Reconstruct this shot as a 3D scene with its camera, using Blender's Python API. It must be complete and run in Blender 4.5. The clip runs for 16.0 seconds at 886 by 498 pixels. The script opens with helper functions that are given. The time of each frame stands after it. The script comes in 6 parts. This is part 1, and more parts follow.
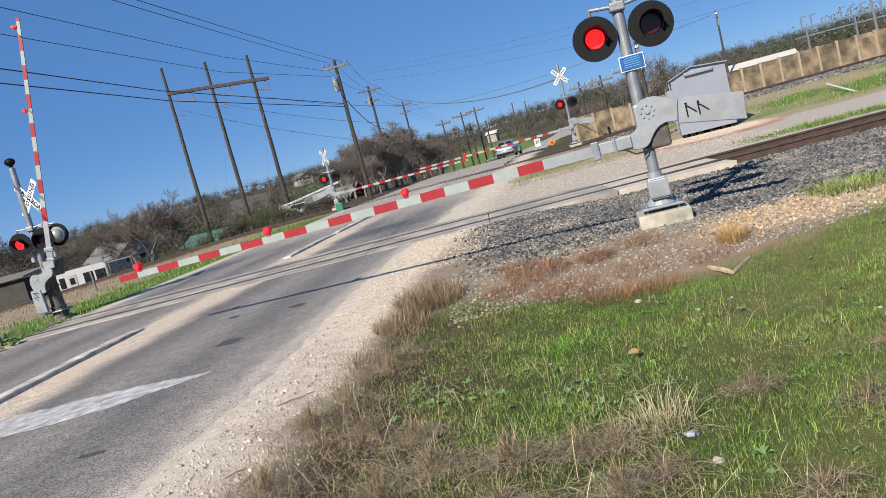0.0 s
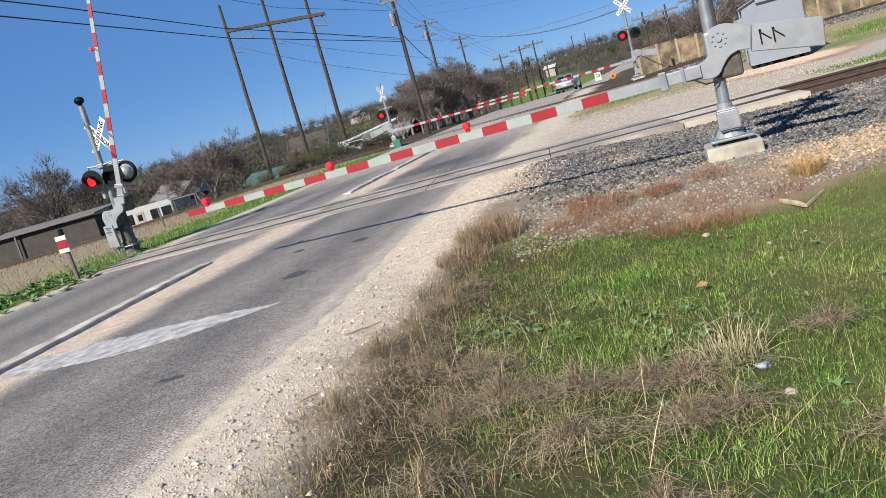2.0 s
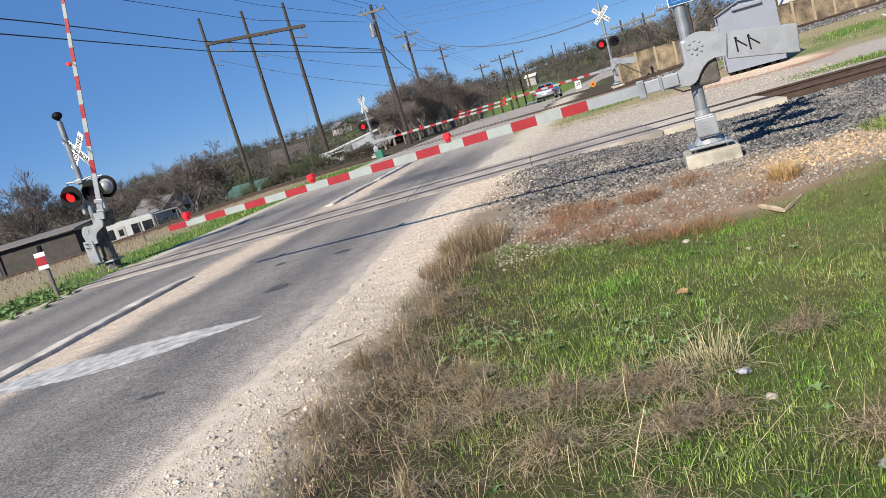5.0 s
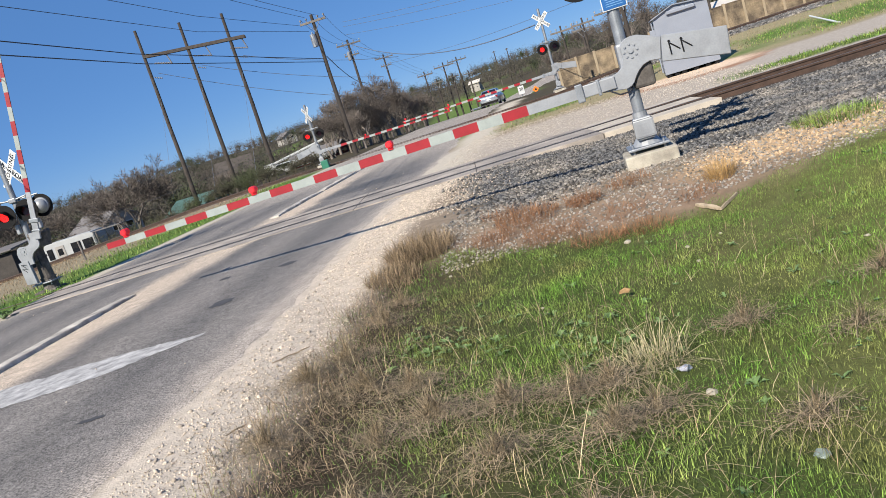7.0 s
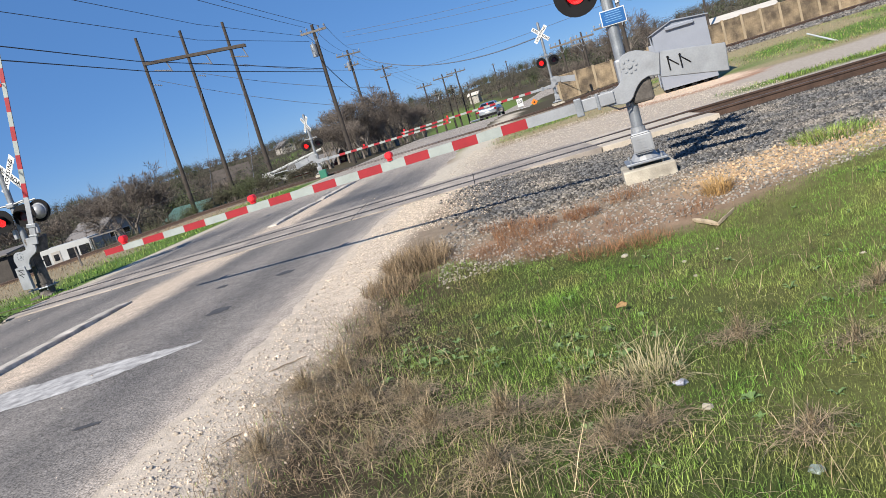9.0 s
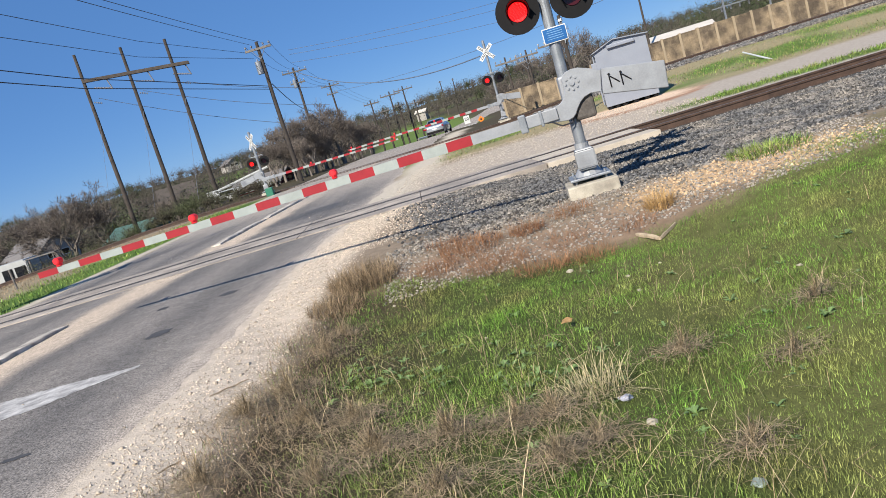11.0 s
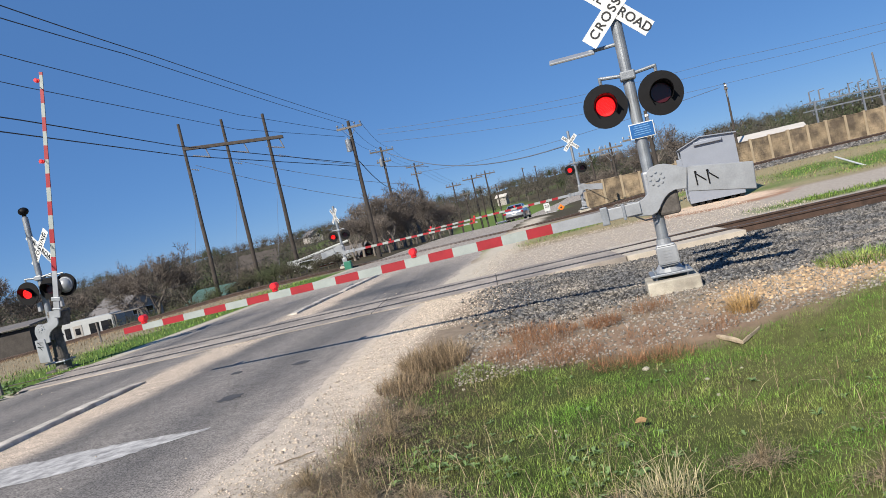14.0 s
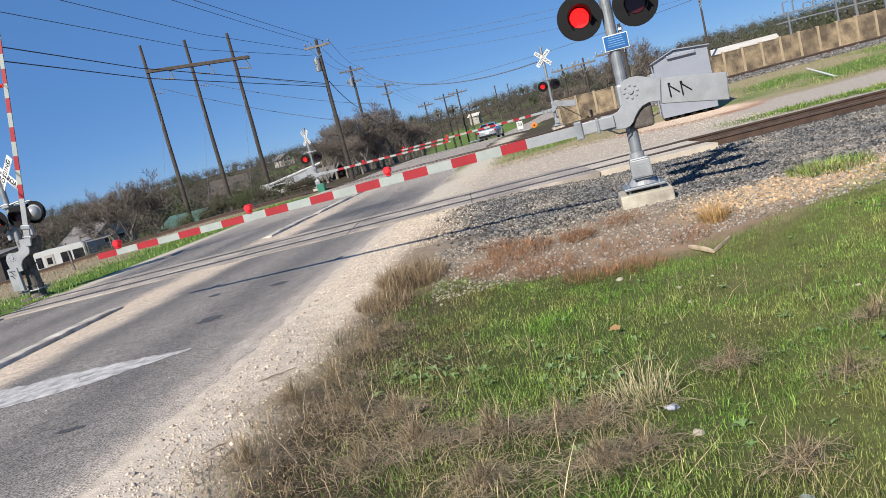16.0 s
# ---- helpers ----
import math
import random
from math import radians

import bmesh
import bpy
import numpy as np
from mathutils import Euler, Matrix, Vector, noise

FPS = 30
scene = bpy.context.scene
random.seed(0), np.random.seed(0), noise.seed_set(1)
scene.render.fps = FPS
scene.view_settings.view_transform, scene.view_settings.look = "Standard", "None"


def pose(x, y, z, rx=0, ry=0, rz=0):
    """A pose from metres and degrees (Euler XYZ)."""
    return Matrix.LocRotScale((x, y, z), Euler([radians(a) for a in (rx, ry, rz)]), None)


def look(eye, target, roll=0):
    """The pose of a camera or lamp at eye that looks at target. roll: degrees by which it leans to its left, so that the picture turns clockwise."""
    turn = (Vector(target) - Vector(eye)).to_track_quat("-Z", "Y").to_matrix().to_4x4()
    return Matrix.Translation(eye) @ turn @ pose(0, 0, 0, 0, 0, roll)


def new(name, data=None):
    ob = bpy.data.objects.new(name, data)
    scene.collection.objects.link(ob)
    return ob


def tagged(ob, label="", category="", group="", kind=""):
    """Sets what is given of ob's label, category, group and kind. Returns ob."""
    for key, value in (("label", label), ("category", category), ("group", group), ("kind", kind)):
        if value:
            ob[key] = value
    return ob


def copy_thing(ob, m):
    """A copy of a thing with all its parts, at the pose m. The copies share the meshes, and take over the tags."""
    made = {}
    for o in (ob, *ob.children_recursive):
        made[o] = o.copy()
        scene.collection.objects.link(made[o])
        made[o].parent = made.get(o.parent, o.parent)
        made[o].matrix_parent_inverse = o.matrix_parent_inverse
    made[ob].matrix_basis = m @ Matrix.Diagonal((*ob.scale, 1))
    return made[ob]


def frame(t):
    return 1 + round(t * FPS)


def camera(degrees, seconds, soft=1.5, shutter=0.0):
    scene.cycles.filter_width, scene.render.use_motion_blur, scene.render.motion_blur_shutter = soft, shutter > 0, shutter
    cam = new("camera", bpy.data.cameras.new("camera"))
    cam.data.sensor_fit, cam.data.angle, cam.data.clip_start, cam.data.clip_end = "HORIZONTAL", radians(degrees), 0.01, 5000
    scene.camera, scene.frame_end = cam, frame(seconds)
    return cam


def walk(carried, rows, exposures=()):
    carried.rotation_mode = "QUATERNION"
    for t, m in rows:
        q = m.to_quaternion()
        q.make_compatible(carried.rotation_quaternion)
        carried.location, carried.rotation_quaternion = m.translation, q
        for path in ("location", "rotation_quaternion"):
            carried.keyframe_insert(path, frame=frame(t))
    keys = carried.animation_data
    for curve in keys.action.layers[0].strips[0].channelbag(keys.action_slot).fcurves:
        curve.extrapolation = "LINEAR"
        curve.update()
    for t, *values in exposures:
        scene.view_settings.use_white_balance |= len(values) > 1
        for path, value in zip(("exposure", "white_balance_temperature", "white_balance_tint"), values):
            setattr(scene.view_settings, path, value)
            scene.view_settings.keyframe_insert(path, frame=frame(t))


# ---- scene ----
cam = camera(58.7, 16.0, soft=0.45)
PATH = [
    (0, (1.149, -0.04, 1.617), (1.003, 1.941, 1.385), -14.7),
    (0.5, (1.121, -0.069, 1.618), (0.948, 1.905, 1.351), -14.2),
    (1, (1.085, -0.087, 1.614), (0.864, 1.876, 1.303), -14.1),
    (1.5, (1.061, -0.084, 1.606), (0.768, 1.866, 1.272), -14.5),
    (2, (1.07, -0.065, 1.598), (0.748, 1.879, 1.251), -15.4),
    (2.5, (1.077, -0.063, 1.604), (0.771, 1.881, 1.243), -16.3),
    (3, (1.081, -0.059, 1.6), (0.798, 1.886, 1.23), -16.4),
    (3.5, (1.082, -0.075, 1.608), (0.815, 1.873, 1.242), -16.0),
    (4, (1.087, -0.068, 1.607), (0.803, 1.881, 1.259), -16.1),
    (6.5, (1.113, -0.033, 1.586), (0.909, 1.928, 1.247), -17.1),
    (7, (1.145, -0.025, 1.585), (0.993, 1.938, 1.232), -17.5),
    (7.5, (1.144, -0.034, 1.587), (1.016, 1.93, 1.233), -17.4),
    (8, (1.114, -0.06, 1.592), (0.962, 1.907, 1.26), -16.5),
    (8.5, (1.114, -0.056, 1.592), (0.934, 1.911, 1.274), -16.4),
    (9, (1.135, -0.051, 1.596), (0.999, 1.917, 1.267), -16.6),
    (11.5, (1.184, 0.02, 1.58), (1.195, 1.996, 1.268), -16.9),
    (12, (1.197, 0.008, 1.581), (1.216, 1.986, 1.289), -17.1),
    (12.5, (1.193, 0.023, 1.589), (1.215, 2.008, 1.343), -16.5),
    (13, (1.19, 0.047, 1.636), (1.177, 2.043, 1.503), -14.6),
    (13.5, (1.17, 0.03, 1.642), (1.086, 2.027, 1.59), -12.8),
    (14, (1.15, -0.005, 1.606), (1.021, 1.99, 1.529), -13.0),
    (14.5, (1.13, -0.03, 1.59), (0.962, 1.955, 1.418), -13.9),
    (15, (1.122, -0.038, 1.585), (0.939, 1.942, 1.369), -14.2),
    (15.5, (1.124, -0.036, 1.569), (0.977, 1.943, 1.321), -14.1),
    (16, (1.123, -0.034, 1.568), (1.012, 1.942, 1.282), -14.2),
]
walk(cam, [(t, look(eye, target, roll)) for t, eye, target, roll in PATH], [(0.0, 0.50, 6800, 10), (2.5, 0.55, 6800, 10), (9.0, 0.55, 6800, 10), (12.5, 0.52, 6800, 10), (13.5, 0.42, 6800, 10), (14.2, 0.42, 6800, 10), (15.5, 0.49, 6800, 10), (16.0, 0.5, 6800, 10)])

# ---- world and light ----
SUN_AZ, SUN_EL = 29.0, 35.5      # the way the shadows point (degrees from +y towards +x), the sun's height
world = bpy.data.worlds.new("sky")
scene.world = world
world.use_nodes = True
wn = world.node_tree.nodes
sky = wn.new("ShaderNodeTexSky")
sky.sky_type = "NISHITA"
sky.sun_disc = False
sky.sun_elevation = radians(SUN_EL)
sky.sun_rotation = radians(SUN_AZ + 180)
sky.altitude, sky.air_density, sky.dust_density, sky.ozone_density = 1500, 0.7, 0.0, 5.0
wn["Background"].inputs["Strength"].default_value = 0.072
rich = wn.new("ShaderNodeHueSaturation")
rich.inputs["Saturation"].default_value = 1.12
world.node_tree.links.new(sky.outputs["Color"], rich.inputs["Color"])
haze = wn.new("ShaderNodeMix")      # evens the clear sky out towards one blue
haze.data_type = "RGBA"
haze.inputs[0].default_value = 0.6
haze.inputs[7].default_value = (1.02, 2.7, 6.6, 1)
world.node_tree.links.new(rich.outputs["Color"], haze.inputs[6])
world.node_tree.links.new(haze.outputs[2], wn["Background"].inputs["Color"])
sun_data = bpy.data.lights.new("sun", "SUN")
sun_data.energy, sun_data.angle, sun_data.color = 5.0, radians(0.5), (1.0, 0.95, 0.87)
sun = new("sun", sun_data)
sd = Vector((math.sin(radians(SUN_AZ)) * math.cos(radians(SUN_EL)), math.cos(radians(SUN_AZ)) * math.cos(radians(SUN_EL)), -math.sin(radians(SUN_EL))))
sun.matrix_world = look((-30, -30, 40), Vector((-30, -30, 40)) + sd)


# ---- materials ----
def mat(name, colour, rough=0.7, metal=0.0, var=0.25, scale=8.0, fine=60.0, bump=0.3, dist=0.01, second=None, second_scale=1.5, second_amount=0.5, attr="", isl=0.0, rnd=0.0, spec=0.5, coat=0.0, fvar=None):
    """A surface with variation at two scales, a second tone in patches, and fine relief."""
    m = bpy.data.materials.new(name)
    m.use_nodes = True
    nt = m.node_tree
    n, l = nt.nodes, nt.links
    b = n["Principled BSDF"]
    b.inputs["Roughness"].default_value = rough
    b.inputs["Metallic"].default_value = metal
    b.inputs["Specular IOR Level"].default_value = spec
    b.inputs["Coat Weight"].default_value = coat
    tc = n.new("ShaderNodeNewGeometry")

    def noise_at(sc, detail=5.0):
        t = n.new("ShaderNodeTexNoise")
        t.inputs["Scale"].default_value, t.inputs["Detail"].default_value = sc, detail
        l.new(tc.outputs["Position"], t.inputs["Vector"])
        return t.outputs["Fac"]

    def mixc(fac, a, c, kind="MIX"):
        x = n.new("ShaderNodeMix")
        x.data_type, x.blend_type = "RGBA", kind
        if isinstance(fac, (int, float)):
            x.inputs[0].default_value = fac
        else:
            l.new(fac, x.inputs[0])
        for k, v in ((6, a), (7, c)):
            if isinstance(v, tuple):
                x.inputs[k].default_value = (*v[:3], 1)
            else:
                l.new(v, x.inputs[k])
        return x.outputs[2]

    def ramp(src, lo, hi):
        r = n.new("ShaderNodeMapRange")
        r.inputs["From Min"].default_value, r.inputs["From Max"].default_value = lo, hi
        l.new(src, r.inputs["Value"])
        return r.outputs["Result"]

    if attr:
        at = n.new("ShaderNodeAttribute")
        at.attribute_name = attr
        base = at.outputs["Color"]
    else:
        base = colour
    if second:
        base = mixc(ramp(noise_at(second_scale), 0.5 - 0.25 * second_amount, 0.75 - 0.25 * second_amount), base, second)
    k1 = ramp(noise_at(scale), 0.3, 0.7)
    base = mixc(k1, mixc(1.0, base, (1 - var,) * 3, "MULTIPLY"), mixc(1.0, base, (1 + var * 0.7,) * 3, "MULTIPLY"))
    k2 = ramp(noise_at(fine, 2.0), 0.3, 0.7)
    fv = var * 0.6 if fvar is None else fvar
    base = mixc(k2, mixc(1.0, base, (1 - fv,) * 3, "MULTIPLY"), mixc(1.0, base, (1 + fv * 0.85,) * 3, "MULTIPLY"))
    if isl or rnd:
        if isl:
            src = tc.outputs["Random Per Island"]
        else:
            src = n.new("ShaderNodeObjectInfo").outputs["Random"]
        amount = isl or rnd
        base = mixc(src, mixc(1.0, base, (1 - amount,) * 3, "MULTIPLY"), mixc(1.0, base, (1 + amount * 0.8,) * 3, "MULTIPLY"))
    if isinstance(base, tuple):
        b.inputs["Base Color"].default_value = (*base, 1)
    else:
        l.new(base, b.inputs["Base Color"])
    if bump:
        bp = n.new("ShaderNodeBump")
        bp.inputs["Strength"].default_value, bp.inputs["Distance"].default_value = bump, dist
        l.new(noise_at(fine, 4.0), bp.inputs["Height"])
        l.new(bp.outputs["Normal"], b.inputs["Normal"])
    return m


def glow(name, colour, strength):
    m = bpy.data.materials.new(name)
    m.use_nodes = True
    b = m.node_tree.nodes["Principled BSDF"]
    b.inputs["Base Color"].default_value = (*colour, 1)
    b.inputs["Emission Color"].default_value = (*colour, 1)
    b.inputs["Emission Strength"].default_value = strength
    return m


M = {}
M["ground"] = mat("soil_and_turf", (0.2, 0.2, 0.1), 0.95, attr="zone", var=0.18, scale=7.0, fine=60.0, bump=0.55, dist=0.015, spec=0.1)
M["asphalt"] = mat("old_asphalt", (0.12, 0.12, 0.125), 0.85, attr="zone", var=0.16, scale=5.0, fine=60.0, fvar=0.72, bump=0.9, dist=0.008, spec=0.3)
M["concrete"] = mat("weathered_concrete", (0.46, 0.42, 0.34), 0.9, var=0.2, scale=5.0, fine=70.0, bump=0.4, dist=0.006, second=(0.3, 0.27, 0.22), second_scale=4.0, second_amount=0.3)
M["kerb"] = mat("kerb_concrete", (0.56, 0.51, 0.44), 0.9, var=0.25, scale=4.0, fine=60.0, bump=0.5, second=(0.3, 0.27, 0.23), second_scale=3.0, second_amount=0.3)
M["panel_gravel"] = mat("crossing_panel_concrete", (0.47, 0.41, 0.33), 0.9, var=0.2, scale=3.0, fine=80.0, bump=0.4)
M["rail"] = mat("rusty_rail_steel", (0.07, 0.042, 0.029), 0.7, metal=0.1, var=0.35, scale=6.0, fine=60.0)
M["rail_top"] = mat("worn_rail_head", (0.17, 0.14, 0.12), 0.45, metal=0.6, var=0.2)
M["tie"] = mat("creosoted_tie_wood", (0.14, 0.11, 0.085), 0.9, var=0.4, scale=5.0, fine=40.0, rnd=0.3)
M["stone_grey"] = mat("crushed_ballast_stone", (0.12, 0.118, 0.115), 0.9, var=0.25, scale=9.0, fine=70.0, isl=0.8, second=(0.26, 0.23, 0.19), second_scale=1.1, second_amount=0.25)
M["stone_pale"] = mat("limestone_gravel", (0.58, 0.49, 0.39), 0.95, var=0.2, scale=9.0, fine=70.0, isl=0.5)
M["silver"] = mat("aluminium_paint", (0.33, 0.345, 0.362), 0.42, metal=0.25, var=0.1, scale=5.0, fine=50.0, bump=0.05, second=(0.27, 0.28, 0.29), second_scale=3.0, second_amount=0.15)
M["cabinet"] = mat("galvanised_sheet", (0.25, 0.275, 0.32), 0.45, metal=0.3, var=0.06, scale=2.0, fine=30.0, bump=0.03)
M["galv"] = mat("galvanised_steel", (0.26, 0.28, 0.3), 0.5, metal=0.5, var=0.2, scale=6.0)
# stained steel of the left stand, also put on the near gearbox as shade
M["stain"] = mat("stained_shaded_steel", (0.085, 0.075, 0.066), 0.8, metal=0.1, var=0.4, scale=5.0, fine=35.0, bump=0.3, second=(0.16, 0.145, 0.13), second_scale=2.5, second_amount=0.35)
M["black"] = mat("black_paint", (0.006, 0.006, 0.007), 0.6, var=0.3, scale=7.0, bump=0.05, spec=0.2)
M["dark_lens"] = mat("dark_red_lens", (0.05, 0.004, 0.006), 0.25, var=0.1, bump=0)
M["red"] = mat("red_reflective_sheet", (0.3, 0.013, 0.02), 0.45, var=0.12, scale=6.0, bump=0.03)
M["white"] = mat("white_reflective_sheet", (0.6, 0.61, 0.6), 0.5, var=0.08, scale=6.0, bump=0.03)
# grey-green white of the gate arm, darkened further to give it a shaded look
M["offwhite_shaded"] = mat("shaded_grey_white_sheet", (0.30, 0.335, 0.315), 0.5, var=0.1, scale=6.0, bump=0.03)
M["ink"] = mat("black_lettering", (0.01, 0.01, 0.01), 0.6, var=0.1, bump=0)
M["blue"] = mat("blue_sign_sheet", (0.01, 0.1, 0.3), 0.4, var=0.08, bump=0)
M["lamp_on"] = glow("lit_red_led", (1.0, 0.03, 0.03), 3.0)
M["lamp_face"] = glow("lit_red_lens", (0.75, 0.004, 0.006), 0.55)
M["pole"] = mat("weathered_pole_wood", (0.055, 0.045, 0.038), 0.9, var=0.35, scale=4.0, fine=30.0, rnd=0.2)
M["pole_grey"] = mat("grey_pole_wood", (0.16, 0.145, 0.13), 0.9, var=0.3, scale=4.0, fine=30.0)
M["wire"] = mat("dark_cable", (0.02, 0.022, 0.03), 0.6, var=0.1, bump=0)
M["wire_pale"] = mat("weathered_conductor", (0.12, 0.15, 0.2), 0.6, var=0.1, bump=0)
M["insul"] = mat("glazed_insulator", (0.17, 0.17, 0.18), 0.3, var=0.1, bump=0)
M["fence"] = mat("cast_stone_panel", (0.34, 0.26, 0.165), 0.95, var=0.25, scale=2.2, fine=18.0, bump=0.8, dist=0.04, second=(0.13, 0.1, 0.07), second_scale=1.3, second_amount=0.6, rnd=0.12)
M["fence_post"] = mat("cast_post", (0.34, 0.27, 0.18), 0.95, var=0.15, scale=3.0)
M["bark"] = mat("grey_bark", (0.19, 0.163, 0.138), 0.95, var=0.3, scale=5.0, fine=30.0)
M["twig"] = mat("bare_winter_twigs", (0.15, 0.125, 0.105), 0.95, var=0.3, scale=0.6, fine=8.0, bump=0, isl=0.35)
M["wood_far"] = mat("far_bare_wood", (0.078, 0.066, 0.056), 0.95, var=0.35, scale=0.08, fine=1.0, bump=0, isl=0.4, second=(0.075, 0.08, 0.045), second_scale=0.03, second_amount=0.15)
M["leaf_dark"] = mat("evergreen_foliage", (0.05, 0.065, 0.025), 0.8, var=0.4, scale=0.5, fine=6.0, bump=0, isl=0.4)
M["grass"] = mat("green_grass", (0.145, 0.275, 0.044), 0.7, var=0.35, scale=2.2, fine=14.0, bump=0, isl=0.85, second=(0.25, 0.265, 0.085), second_scale=1.4, second_amount=0.4, spec=0.25)
M["grass_dry"] = mat("dry_winter_grass", (0.30, 0.22, 0.135), 0.85, var=0.3, scale=3.0, fine=20.0, bump=0, isl=0.7, spec=0.2)
M["grass_red"] = mat("russet_dead_weeds", (0.29, 0.15, 0.08), 0.9, var=0.3, scale=3.0, fine=20.0, bump=0, isl=0.4, spec=0.2)
M["weed"] = mat("broad_leaf_weed", (0.15, 0.235, 0.08), 0.6, var=0.25, scale=5.0, bump=0, isl=0.3)
M["car_paint"] = mat("silver_car_paint", (0.42, 0.46, 0.5), 0.28, metal=0.6, var=0.04, bump=0, coat=0.6)
M["car_white"] = mat("white_car_paint", (0.7, 0.7, 0.7), 0.3, var=0.04, bump=0, coat=0.5)
M["glass"] = mat("dark_car_glass", (0.01, 0.012, 0.016), 0.08, var=0.05, bump=0)
M["tyre"] = mat("tyre_rubber", (0.02, 0.02, 0.02), 0.8, var=0.2)
M["tail"] = mat("tail_lamp", (0.3, 0.01, 0.015), 0.2, var=0.1, bump=0)
M["plate"] = mat("pale_plate", (0.6, 0.6, 0.58), 0.5, var=0.05, bump=0)
M["roof_grey"] = mat("shingle_roof", (0.16, 0.15, 0.145), 0.9, var=0.2, scale=1.5, fine=12.0)
M["roof_brown"] = mat("brown_shingle_roof", (0.075, 0.063, 0.053), 0.9, var=0.25, scale=1.5, fine=12.0)
M["roof_white"] = mat("pale_metal_roof", (0.55, 0.51, 0.45), 0.6, var=0.1, scale=1.0)
M["roof_green"] = mat("green_metal_roof", (0.06, 0.12, 0.1), 0.6, var=0.2)
M["siding"] = mat("pale_siding", (0.33, 0.31, 0.28), 0.8, var=0.12, scale=2.0)
M["shed"] = mat("dark_shed_wall", (0.055, 0.048, 0.042), 0.9, var=0.25, scale=2.0, fine=12.0)
M["rv"] = mat("white_trailer_skin", (0.4, 0.41, 0.4), 0.5, var=0.08, scale=2.0)
M["orange"] = mat("orange_sign_sheet", (0.8, 0.2, 0.02), 0.5, var=0.1, bump=0)
M["green_box"] = mat("green_steel", (0.02, 0.16, 0.1), 0.5, var=0.15)
M["timber"] = mat("split_pale_timber", (0.42, 0.33, 0.22), 0.9, var=0.3, scale=8.0)


# ---- helpers for meshes ----
def obj(name, bm, material, parent=None, label="", smooth=False):
    me = bpy.data.meshes.new(name)
    bm.normal_update()
    bm.to_mesh(me)
    bm.free()
    for mm in (material if isinstance(material, (list, tuple)) else [material]):
        me.materials.append(mm)
    if smooth:
        me.polygons.foreach_set("use_smooth", [True] * len(me.polygons))
    ob = new(name, me)
    if parent:
        ob.parent = parent
    if label:
        ob["label"] = label
    return ob


part = obj


def shared(name, mesh, parent, m):
    ob = new(name, mesh)
    ob.parent = parent
    ob.matrix_basis = m
    return ob


def empty(name, m, label, category, group="", kind=""):
    ob = new(name)
    ob.matrix_basis = m
    ob.empty_display_size = 0.2
    return tagged(ob, label, category, group, kind)


def box(bm, x0, x1, y0, y1, z0, z1, bevel=0.0):
    r = bmesh.ops.create_cube(bm, size=1.0, matrix=Matrix.LocRotScale(((x0 + x1) / 2, (y0 + y1) / 2, (z0 + z1) / 2), None, (x1 - x0, y1 - y0, z1 - z0)))
    if bevel:
        es = list({e for v in r["verts"] for e in v.link_edges})
        bmesh.ops.bevel(bm, geom=es, offset=bevel, segments=2, affect="EDGES", profile=0.5)
    return bm


def tube(bm, a, b, r0, r1=None, n=10, caps=True):
    """A straight tapered rod from a to b."""
    a, b = Vector(a), Vector(b)
    r1 = r0 if r1 is None else r1
    q = (b - a).to_track_quat("Z", "Y").to_matrix().to_4x4()
    m = Matrix.Translation((a + b) / 2) @ q
    bmesh.ops.create_cone(bm, cap_ends=caps, segments=n, radius1=r0, radius2=r1, depth=(b - a).length, matrix=m)
    return bm


def poly(bm, pts, y0, y1):
    """An upright plate: an outline in x and z, from y0 to y1."""
    f = [bm.verts.new((x, y0, z)) for x, z in pts]
    g = [bm.verts.new((x, y1, z)) for x, z in pts]
    k = len(pts)
    bm.faces.new(f)
    bm.faces.new(list(reversed(g)))
    for i in range(k):
        bm.faces.new((f[(i + 1) % k], f[i], g[i], g[(i + 1) % k]))
    bmesh.ops.recalc_face_normals(bm, faces=bm.faces)
    return bm


def text_part(name, words, size, material, parent, m, extrude=0.002, spacing=1.0):
    cu = bpy.data.curves.new(name, "FONT")
    cu.body, cu.size, cu.align_x, cu.align_y, cu.extrude = words, size, "CENTER", "CENTER", extrude
    cu.space_character, cu.offset = spacing, size * 0.012
    tmp = new("lettering_curve", cu)
    dg = bpy.context.evaluated_depsgraph_get()
    me = bpy.data.meshes.new_from_object(tmp.evaluated_get(dg))
    bpy.data.objects.remove(tmp)
    me.materials.clear()
    me.materials.append(material)
    ob = new(name, me)
    ob.parent = parent
    ob.matrix_basis = m
    return ob


def from_arrays(name, verts, faces, material, parent=None, smooth=False):
    me = bpy.data.meshes.new(name)
    verts = np.asarray(verts, dtype=np.float32)
    faces = np.asarray(faces, dtype=np.int32)
    me.vertices.add(len(verts))
    me.vertices.foreach_set("co", verts.ravel())
    k = faces.shape[1]
    me.loops.add(faces.size)
    me.loops.foreach_set("vertex_index", faces.ravel())
    me.polygons.add(len(faces))
    me.polygons.foreach_set("loop_start", np.arange(0, faces.size, k, dtype=np.int32))
    if smooth:
        me.polygons.foreach_set("use_smooth", np.ones(len(faces), dtype=bool))
    me.update(calc_edges=True)
    me.materials.append(material)
    ob = new(name, me)
    if parent:
        ob.parent = parent
    return ob


# ---- the lie of the land ----
def sstep(a, b, v):
    t = np.clip((np.asarray(v, dtype=float) - a) / (b - a), 0, 1)
    return t * t * (3 - 2 * t)


